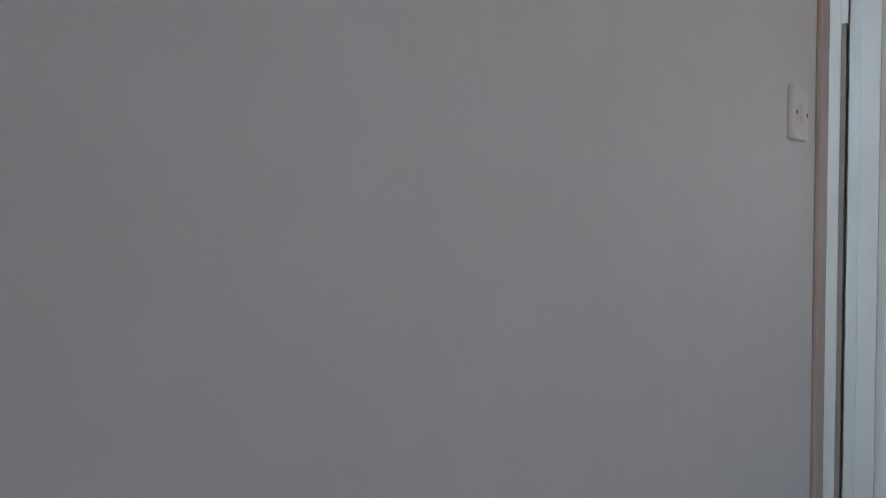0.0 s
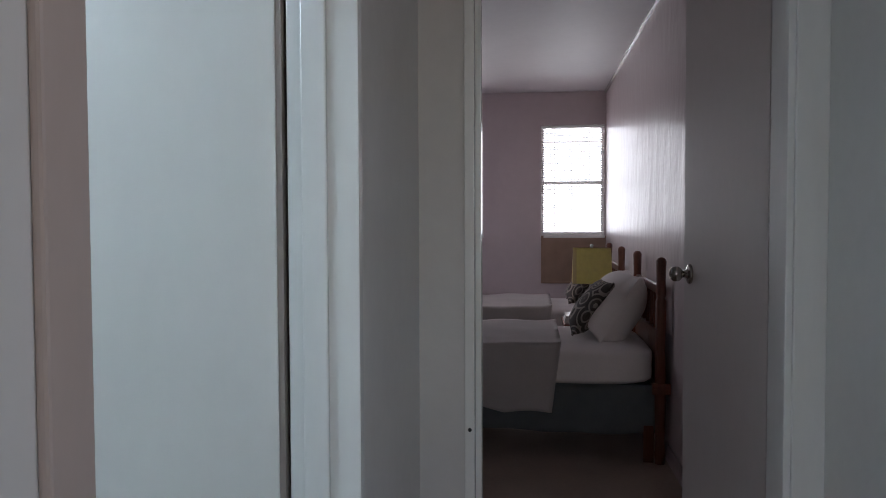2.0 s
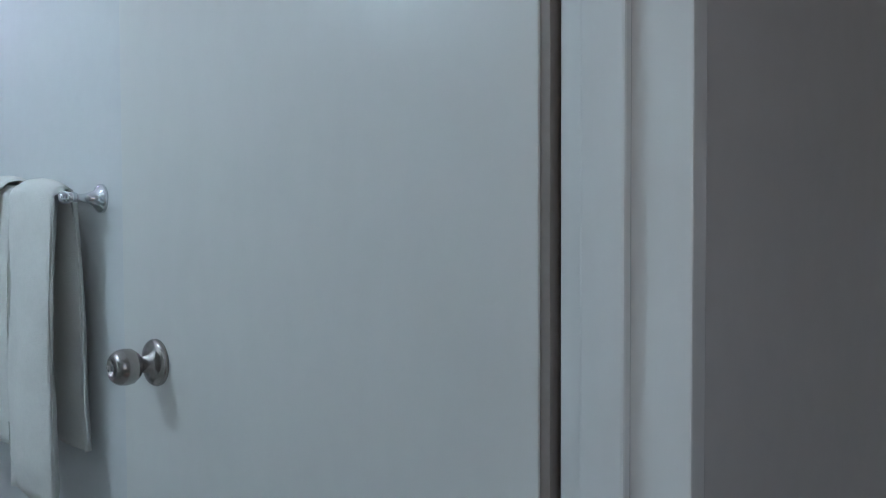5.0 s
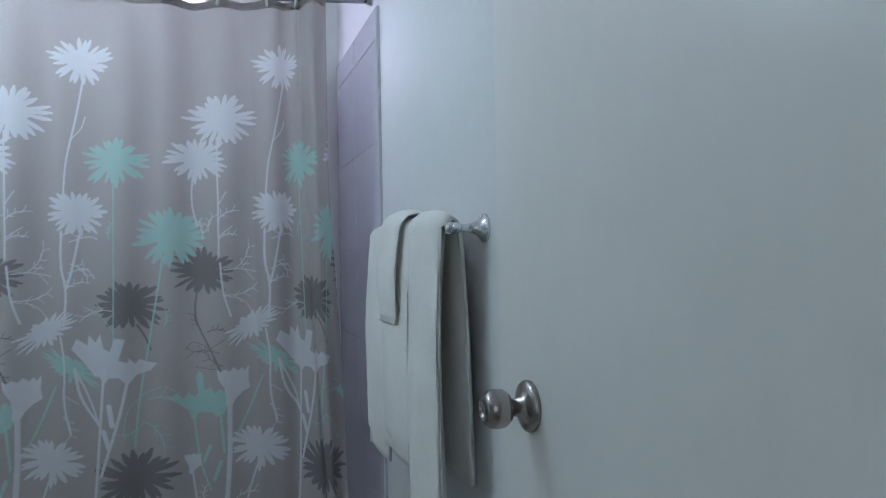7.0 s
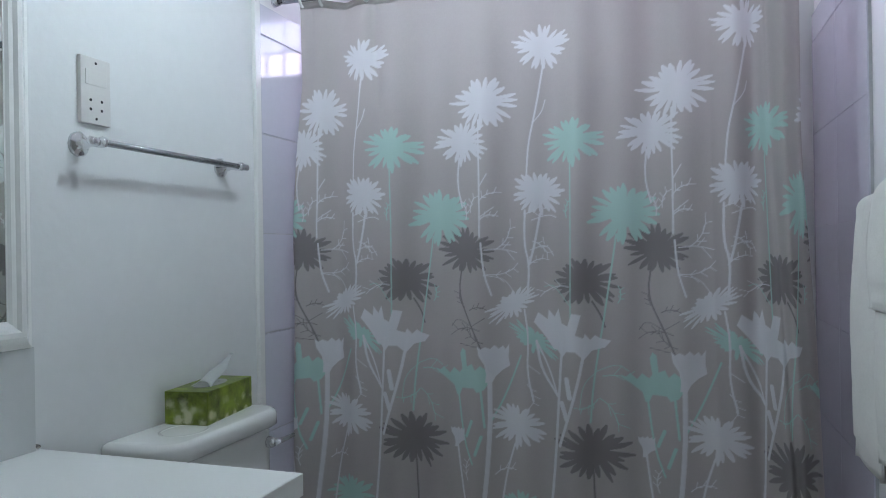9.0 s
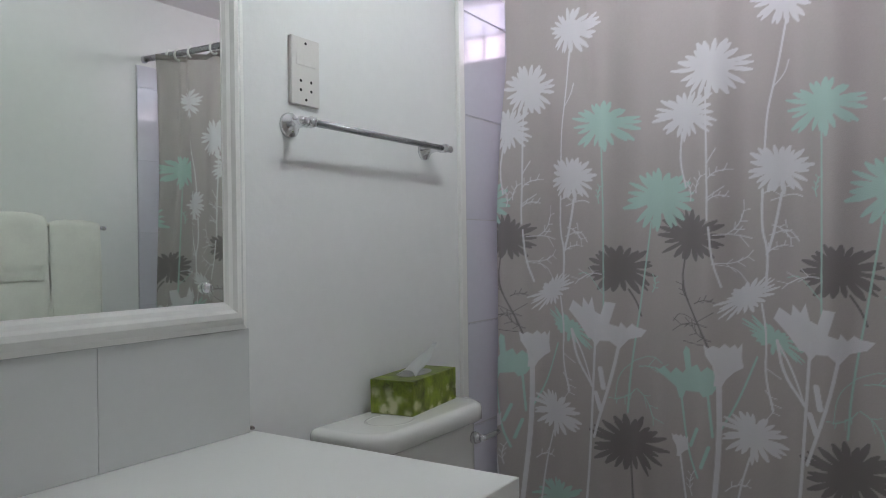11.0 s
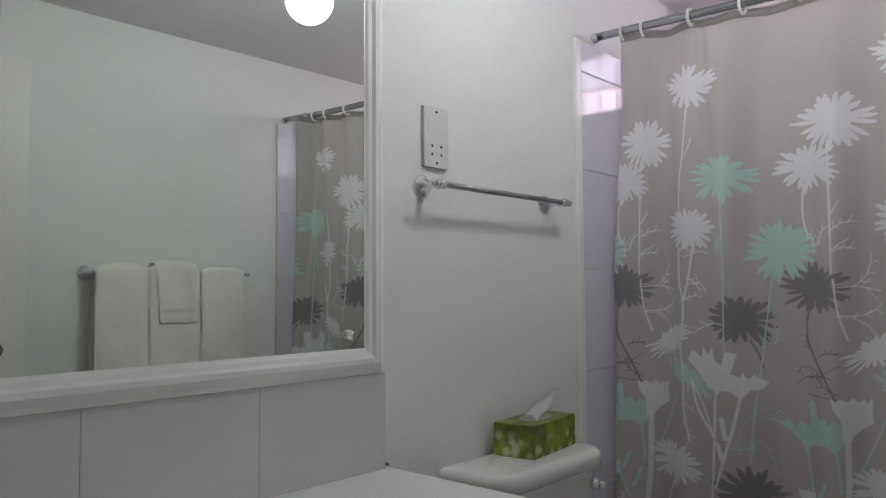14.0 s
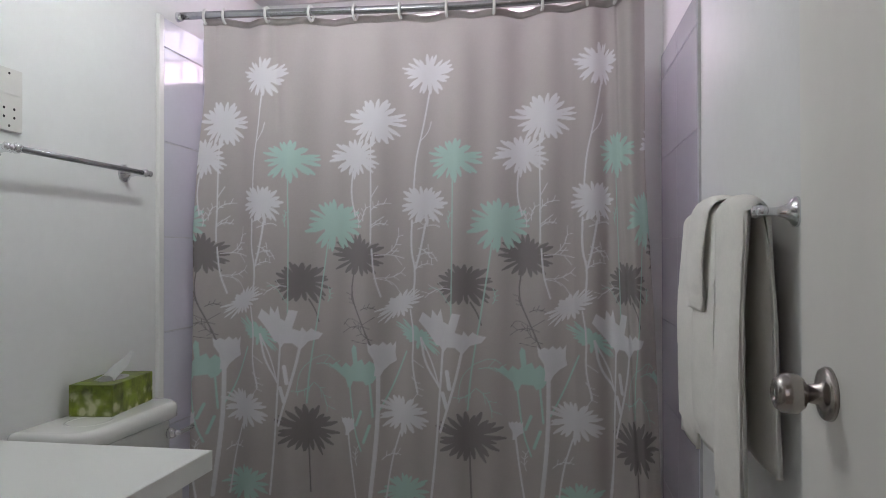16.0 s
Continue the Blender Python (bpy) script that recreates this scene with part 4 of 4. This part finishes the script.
YY = np.where(YY < BUNCH, YY, BUNCH + (YY - BUNCH) / PACK)
YY = YY + 0.003 + 0.012 * np.clip((1.5 - ZZ) / 0.5, 0, 1)
ZZ = np.interp(ZZ, (0.16, 0.976, 1.234, 1.521, 1.647, 1.792, 1.968), (0.17, 0.990, 1.231, 1.544, 1.666, 1.815, 2.001))
Z1 = 2.001
YY = YY + np.interp(YY, (0.05, 0.20, 0.32, 0.41, 0.52), (0.047, 0.005, -0.024, -0.008, 0.0)) * np.clip((ZZ - 1.30) / 0.45, 0, 1)
# the hang of the cloth: soft folds, deeper at the bunched end, pulled up at each ring
fold = 0.010 * np.sin(YY * 21 + 0.6 * np.sin(ZZ * 2.1)) + 0.006 * np.sin(YY * 47 + 1.3 + 0.8 * np.sin(ZZ * 1.7 + 1)) + 0.004 * np.sin(ZZ * 3 + YY * 9)
low = np.clip((Z1 - ZZ) / 0.5, 0, 1)
fold = fold * (1.05 + 0.7 * low)
end = np.clip((YY - 1.30) / 0.20, 0, 1)
fold += 0.034 * end * np.sin((YY - 1.33) * 62)
fold -= 0.030 * np.exp(-((YY - 1.452 + 0.02 * (ZZ - 1.2)) / 0.011) ** 2)
start = np.clip((0.16 - YY) / 0.10, 0, 1)
fold += 0.018 * start * np.sin((YY - 0.06) * 60)
near = np.min(np.abs(YY[..., None] - np.array(RINGS)), axis=2)
pinch = np.clip(1 - (Z1 - ZZ) / 0.30, 0, 1) ** 1.5
fold += pinch * 0.006 * np.cos(near / 0.0733 * math.pi)
crease = np.exp(-((YY - 0.345 - 0.10 * np.clip(1.957 - ZZ, 0, 0.3) ** 1.5) / 0.017) ** 2) * np.clip((ZZ - 1.60) / 0.1, 0, 1)
fold -= 0.012 * crease
reach = np.clip((YY - 1.345) / 0.15, 0, 1)
XX = -1.918 + fold + 0.075 * reach * reach * (3 - 2 * reach)
sag = np.vectorize(sag_of)(YY[:, -1])[:, None] * np.clip((ZZ - 0.4) / 1.5, 0, 1) - 0.006 * (near / 0.0733) ** 2 * np.clip(1 - (Z1 - ZZ) / 0.12, 0, 1)
widen = 0.028 * np.clip((1.45 - ZZ) / 0.9, 0, 1.3) * np.clip((YY - 1.2) / 0.3, 0, 1) - 0.012 * np.clip((1.7 - ZZ) / 0.9, 0, 1.3) * np.clip((0.3 - YY) / 0.25, 0, 1)
verts = np.stack((XX, YY + widen, ZZ + sag), axis=2).reshape(-1, 3)
idx = np.arange(NY * NZ).reshape(NY, NZ)
quads = np.stack((idx[:-1, :-1], idx[1:, :-1], idx[1:, 1:], idx[:-1, 1:]), axis=2).reshape(-1, 4)
cme = bpy.data.meshes.new("shower_curtain")
cme.vertices.add(len(verts))
cme.vertices.foreach_set("co", verts.ravel())
cme.loops.add(quads.size)
cme.loops.foreach_set("vertex_index", quads.ravel())
cme.polygons.add(len(quads))
cme.polygons.foreach_set("loop_start", np.arange(0, quads.size, 4))
cme.polygons.foreach_set("loop_total", np.full(len(quads), 4))
cme.update(calc_edges=True)
cme.polygons.foreach_set("use_smooth", np.ones(len(quads), bool))
att = cme.color_attributes.new("dye", "FLOAT_COLOR", "POINT")
att.data.foreach_set("color", np.concatenate((dye.reshape(-1, 3), np.ones((NY * NZ, 1))), axis=1).ravel())
cme.materials.append(CLOTH)
cme.validate()
curtain = new("shower_curtain", cme)
hy = np.linspace(0, NY - 1, 260).astype(int)
top = verts.reshape(NY, NZ, 3)[hy][:, [-9, -5, -1]].copy()
top[..., 0] += 0.0025
hb = bmesh.new()
hv = [[hb.verts.new(p) for p in col] for col in top]
for a, b in zip(hv, hv[1:]):
    for k in range(2):
        hb.faces.new((a[k], b[k], b[k + 1], a[k + 1]))
bmesh.ops.solidify(hb, geom=hb.faces[:], thickness=0.0012)
part("hem", hb, mat("taupe_hem", (0.57, 0.53, 0.51), 0.85, spread=0.06, scale=30, translucent=0.25), curtain, "stitched taupe top hem", True)
tagged(curtain, "taupe fabric shower curtain printed with white, mint and grey daisies", "shower curtain")


# ---- towels ----
def towel_layer(x0, x1, front, back, r, thick, seed, flare=0.0, cols=22):
    """One folded layer over the bar: an upside-down U in section with soft rolled side edges."""
    ry, rz, n_up = -0.065, 1.297, 26
    sec = [(ry + r + 0.003 + 0.018 * (1 - k / n_up), rz - back + back * k / n_up) for k in range(n_up + 1)]
    sec += [(ry + r * math.cos(math.pi * k / 12), rz + r * math.sin(math.pi * k / 12)) for k in range(1, 12)]
    for k in range(n_up + 1):
        f = k / n_up
        sec.append((ry - r - 0.007 * math.sin(math.pi * min(1, f * 1.1)) - 0.010 * f, rz - front * f))

    def off(i, d):
        a, b = sec[max(i - 1, 0)], sec[min(i + 1, len(sec) - 1)]
        ty, tz = b[0] - a[0], b[1] - a[1]
        ln = math.hypot(ty, tz) or 1
        return sec[i][0] + tz / ln * d, sec[i][1] - ty / ln * d

    bm = bmesh.new()
    grid = []
    mid = (x0 + x1) / 2
    for c in range(cols + 1):
        g = 0.5 - 0.5 * math.cos(math.pi * c / cols)
        edge = math.sqrt(max(0.0, 1 - abs(2 * g - 1) ** 2.4)) * 0.94 + 0.06
        ring = []
        for i, (_, z0) in enumerate(sec):
            down = min(1.0, max(0.0, (rz - z0) / 0.5))
            x = mid + (x0 - mid + (x1 - x0) * g) * (1 + flare * (down - 0.3))
            w = 0.008 * noise.noise(Vector((x * 8 + seed, z0 * 4, seed))) + 0.0012 * noise.noise(Vector((x * 60, z0 * 60, seed)))
            if i > n_up + 11 and 0.024 < z0 - (rz - front) < 0.052:
                w -= 0.0045
            tip = min(1.0, 0.35 + 14 * min(i, len(sec) - 1 - i) / len(sec))
            y, z = off(i, (thick * edge + w) * tip)
            ring.append((x + 0.007 * noise.noise(Vector((g * 2, z * 5, seed + 4))), y, z))
        for i in reversed(range(len(sec))):
            y, z = off(i, 0.0008 + thick * 0.45 * (1 - edge))
            ring.append((ring[i][0], y, z))
        grid.append([bm.verts.new(p) for p in ring])
    m = len(grid[0])
    for a, b in zip(grid, grid[1:]):
        for i in range(m):
            bm.faces.new((a[i], a[(i + 1) % m], b[(i + 1) % m], b[i]))
    bm.faces.new(grid[0])
    bm.faces.new(grid[-1][::-1])
    bmesh.ops.recalc_face_normals(bm, faces=bm.faces[:])
    return bm


def towel(name, x0, x1, front, back, thick, label, out=0.0, seed=0, layers=1, flare=0.0):
    t = thing(name, (0, 0, 0), label, "towel", "towels on the bar")
    t.matrix_world = RIGHT
    for k in range(layers):
        r = 0.0085 + out + k * thick / layers
        part("towel_fold", towel_layer(x0 + 0.005 * k, x1 - 0.006 * k, front - 0.012 * k, back - 0.02 * k, r, thick / layers - 0.0006, seed + 3 * k, flare), TOWEL, t, smooth=True)
    return t


towel("bath_towel", -1.243, -1.035, 0.57, 0.475, 0.030, "thick white terry bath towel folded over the bar", 0.0, 1)
towel("bath_towel", -1.652, -1.455, 0.53, 0.42, 0.026, "thick white terry bath towel hanging beside the tub", 0.0, 5)
towel("hand_towel", -1.448, -1.236, 0.49, 0.36, 0.030, "white terry hand towel between two bath towels", 0.002, 9, flare=0.06)
towel("face_cloth", -1.425, -1.268, 0.195, 0.17, 0.015, "small folded white face cloth over the towels", 0.028, 13, flare=-0.5)

# ---- bedroom things ----
def bed(y0, y1, label, near):
    b = thing("bed", (1.10, (y0 + y1) / 2, 0), label, "bed", "single beds")
    h = (y1 - y0) / 2
    hb = part("headboard", boxes((-0.015, 0.015, -h + 0.03, h - 0.03, 0.42, 0.70), bevel=0.004), WOOD, b, "dark red wooden headboard")
    for k in range(5):
        part("spindle", lathe([(0.010, 0.70), (0.014, 0.78), (0.010, 0.86), (0.012, 0.93)], 12, pose(0, -h + 0.18 + k * (2 * h - 0.36) / 4, 0)), WOOD, hb)
    part("top_rail", boxes((-0.016, 0.016, -h + 0.03, h - 0.03, 0.90, 0.945), bevel=0.006), WOOD, hb)
    for y in (-h, h):
        part("post", lathe([(0.026, 0.0), (0.03, 0.05), (0.024, 0.12), (0.03, 0.3), (0.03, 0.45), (0.024, 0.60), (0.030, 0.86), (0.022, 0.88), (0.027, 0.91), (0.024, 0.96), (0.026, 1.05), (0.028, 1.075), (0.018, 1.092), (0.006, 1.096)], 18, pose(0, y, 0)), WOOD, b, "turned dark wooden post", True)
    for y in (-h + 0.04, h - 0.04):
        part("foot", lathe([(0.025, 0.0), (0.03, 0.10), (0.022, 0.17), (0.032, 0.22)], 14, pose(-1.84, y, 0)), WOOD, b)
    part("front_foot", boxes((-0.085, -0.03, -h + 0.005, -h + 0.06, 0.0, 0.2), bevel=0.005), WOOD, b)
    part("rail_bracket", boxes((-0.045, 0.052, -h - 0.030, -h + 0.012, 0.372, 0.432), bevel=0.006), WOOD, b, "dark rail bracket on the post")
    part("side_rail", boxes((-1.86, -0.02, -h + 0.012, -h + 0.035, 0.36, 0.41), bevel=0.003), WOOD, b)
    part("valance", surface(lambda u, v: (-1.90 + 1.88 * u, -h - 0.004 + 0.012 * math.sin(u * 34) * (1 - v) + 0.006 * math.sin(u * 13), 0.165 + 0.255 * v + 0.012 * math.sin(u * 6) * (1 - v)), 90, 8, 0.003), SKIRT, b, "grey blue gathered valance", True)
    part("box_base", boxes((-1.88, -0.03, -h + 0.03, h - 0.02, 0.20, 0.405), bevel=0.01), SKIRT, b)
    part("mattress", pad(-1.93, -0.02, -h - 0.012, h + 0.012, 0.405, 0.612, 16, 9.0, 0.006, 3), SHEET, b, "mattress in a fitted white sheet", True)

    def cover(u, v):
        y = -h - 0.03 + (2 * h + 0.06) * min(max((v - 0.30) / 0.40, 0), 1)
        drop = max(0.30 - v, 0) / 0.30
        drop2 = max(v - 0.70, 0) / 0.30
        x = -1.97 + 1.45 * u - 0.05 * drop * u
        hang = 0.335 + 0.045 * min(1, max(0, (u - 0.72) / 0.1)) + 0.02 * math.sin(u * 5)
        z = 0.628 + 0.010 * noise.noise(Vector((u * 6, v * 7, 1))) - hang * drop - hang * drop2
        return (x, y - 0.020 * drop - 0.012 * math.sin(u * 19) * drop + 0.012 * drop2, z + 0.035 * max(0.0, u - 0.55) * (1 - drop) * (1 - drop2))
    part("bedcover", surface(cover, 50, 60, 0.012), SHEET, b, "white cotton bedspread turned over the side", True)
    return b


bed(4.42, 5.30, "single bed with white bedding and a dark wooden posted headboard", True)
bed(6.15, 7.05, "single bed with white bedding beyond the night table", False)


def cushion(name, place, rot, w, h, d, material, label, seed):
    bm = bmesh.new()
    bmesh.ops.create_cube(bm, size=2)
    bmesh.ops.subdivide_edges(bm, edges=bm.edges[:], cuts=16, use_grid_fill=True)
    for v in bm.verts:
        p = v.co.copy()
        fx, fz = 1 - abs(p.x) ** 2.6, 1 - abs(p.z) ** (2.6 if p.z > 0 or name != "pillow" else 8.0)
        puff = 0.06 + 0.94 * max(0, fx) ** 0.55 * max(0, fz) ** 0.55
        pin = 1 - 0.07 * (1 - abs(p.x) ** 2) * abs(p.z) ** 3
        pin2 = 1 - 0.07 * (1 - abs(p.z) ** 2) * abs(p.x) ** 3
        v.co = Vector((p.x * w / 2 * pin2, p.y * d / 2 * puff + 0.008 * noise.noise(p * 2 + Vector((seed, 0, 0))), p.z * h / 2 * pin))
    ob = part(name, bm, material, smooth=True)
    ob.matrix_world = pose(*place, *rot)
    return tagged(ob, label, "pillow" if name == "pillow" else "cushion", "pillows on the beds")


cushion("pillow", (0.955, 4.80, 0.835), (0, 0, 0), 0.58, 0.43, 0.30, SHEET, "plump white pillow leaning on the headboard", 1).matrix_world = pose(0.915, 4.90, 0.792, 32, 0, 90)
cushion("throw_cushion", (0.80, 4.80, 0.80), (0, 0, 0), 0.40, 0.38, 0.16, DAMASK, "dark damask patterned throw cushion on the bed", 2).matrix_world = pose(0.775, 4.86, 0.788, 38, 0, 88)
cushion("pillow", (0.955, 6.6, 0.83), (0, 0, 0), 0.55, 0.27, 0.2, SHEET, "white pillow on the far bed", 3).matrix_world = pose(0.985, 6.62, 0.750, 28, 0, 90)
cushion("throw_cushion", (0.85, 6.5, 0.79), (0, 0, 0), 0.40, 0.38, 0.15, DAMASK, "dark damask throw cushion on the far bed", 4).matrix_world = pose(0.83, 6.50, 0.785, 38, 0, 90)

nt = thing("night_table", (0.90, 5.72, 0), "dark wooden night table between the beds", "night table")
part("tabletop", boxes((-0.26, 0.24, -0.22, 0.22, 0.555, 0.585), bevel=0.005), WOOD, nt)
part("drawer_box", boxes((-0.22, 0.22, -0.19, 0.19, 0.43, 0.555), bevel=0.003), WOOD, nt)
for x in (-0.21, 0.21):
    for y in (-0.18, 0.18):
        part("leg", boxes((x - 0.018, x + 0.018, y - 0.018, y + 0.018, 0, 0.43), bevel=0.004), WOOD, nt)
ph = thing("telephone", (0.72, 5.66, 0.585), "pale grey bedside telephone on the night table", "telephone")
part("body", boxes((-0.07, 0.07, -0.09, 0.09, 0.0, 0.035), bevel=0.01), PLATE, ph)
part("handset", boxes((-0.065, -0.015, -0.1, 0.1, 0.034, 0.055), bevel=0.009), PLATE, ph)
tl = thing("table_lamp", (0.845, 5.75, 0.585), "table lamp with white ceramic base and yellow rectangular shade", "table lamp")
part("base", lathe([(0.055, 0.0), (0.06, 0.01), (0.075, 0.06), (0.078, 0.11), (0.060, 0.16), (0.030, 0.19), (0.022, 0.205), (0.028, 0.215), (0.020, 0.23), (0.012, 0.27)], 26), CERAMIC, tl, "white ceramic base", True)
sd = boxes((-0.135, 0.135, -0.10, 0.10, 0.265, 0.512))
for f in [f for f in sd.faces if abs(f.normal.z) > 0.5]:
    sd.faces.remove(f)
for v in sd.verts:
    if v.co.z > 0.4:
        v.co.x, v.co.y = v.co.x * 0.93, v.co.y * 0.93
bmesh.ops.solidify(sd, geom=sd.faces[:], thickness=0.003)
part("shade", sd, SHADE, tl, "yellow fabric shade")
part("shade_trim", boxes((-0.138, -0.112, -0.104, -0.101, 0.265, 0.512)), SHADE_TRIM, tl)
part("finial", lathe([(0.005, 0.505), (0.010, 0.52), (0.014, 0.53), (0.006, 0.542)], 14), CERAMIC, tl, smooth=True)

bd = thing("wall_board", (0.836, 7.95, 0.668), "brown board panel fixed on the wall below the window", "wall panel")
part("board", boxes((-0.312, 0.325, -0.018, 0.0, 0.0, 0.475), bevel=0.003), BOARD, bd)
part("frame_strip", boxes((-0.322, -0.296, -0.024, -0.0185, -0.006, 0.475), (-0.296, 0.325, -0.024, -0.0185, -0.006, 0.016), bevel=0.002), BOARD, bd)
ds = thing("wall_socket", (1.155, 4.02, 0.30), "small white wall socket low on the bedroom wall", "wall socket")
part("plate", boxes((-0.010, 0.0, -0.036, 0.036, 0.0, 0.075), bevel=0.003), PLATE, ds)

# ---- tiles ----
TW, TH, GAP = 0.30, 0.30, 0.0035


def tile_mesh(w, h, material, soft=0.002):
    me = bpy.data.meshes.new("tile")
    bm = boxes((-w / 2, w / 2, 0.004, 0.0105, -h / 2, h / 2))
    top = [e for e in bm.edges if all(v.co.y > 0.01 for v in e.verts)]
    bmesh.ops.bevel(bm, geom=top, offset=soft, segments=2, affect="EDGES")
    bm.to_mesh(me)
    bm.free()
    me.materials.append(material)
    return me


def tile_wall(name, m, cols, rows, x_from, z_from, tw, th, label, material=TILE, gap=GAP, cap=0.0):
    """Tiles laid from x_from to -x and up from z_from, on a grout bed; m puts the wall y = 0 in place."""
    bedm = boxes((x_from - cols * tw, x_from, 0.0, 0.007, z_from, z_from + rows * th + cap))
    root = part(name, bedm, GROUT)
    root.matrix_world = m
    tagged(root, label, "tiling", kind="structure")
    me = tile_mesh(tw - gap, th - gap, material, min(0.002, gap * 0.9))
    for c in range(cols):
        for r in range(rows):
            o = new("tile", me)
            o.parent = root
            o.location = (x_from - (c + 0.5) * tw, 0, z_from + (r + 0.5) * th)
    if cap:
        strip = tile_mesh(tw - gap, cap - gap, material)
        for c in range(cols):
            o = new("tile", strip)
            o.parent = root
            o.location = (x_from - (c + 0.5) * tw, 0, z_from + rows * th + cap / 2)


tile_wall("tiling_left", pose(0, 0, 0), 3, 6, -1.817, 1.892 - 6 * 0.3045, 0.26, 0.3045, "pale glazed wall tiles beside the tub", cap=0.096)
tile_wall("tiling_right", RIGHT @ pose(-1.872 - 2.59, 0, 0, 0, 0, 180), 2, 6, -1.872, 1.892 - 6 * 0.3045, 0.36, 0.3045, "pale glazed wall tiles beside the tub", TILE, 0.0008, 0.096)
tile_wall("splashback", pose(0, 0, 0), 3, 1, -0.027, 0.8395, 0.320, 0.2055, "pale glazed tiles between counter and mirror", SPLASH, 0.0006)
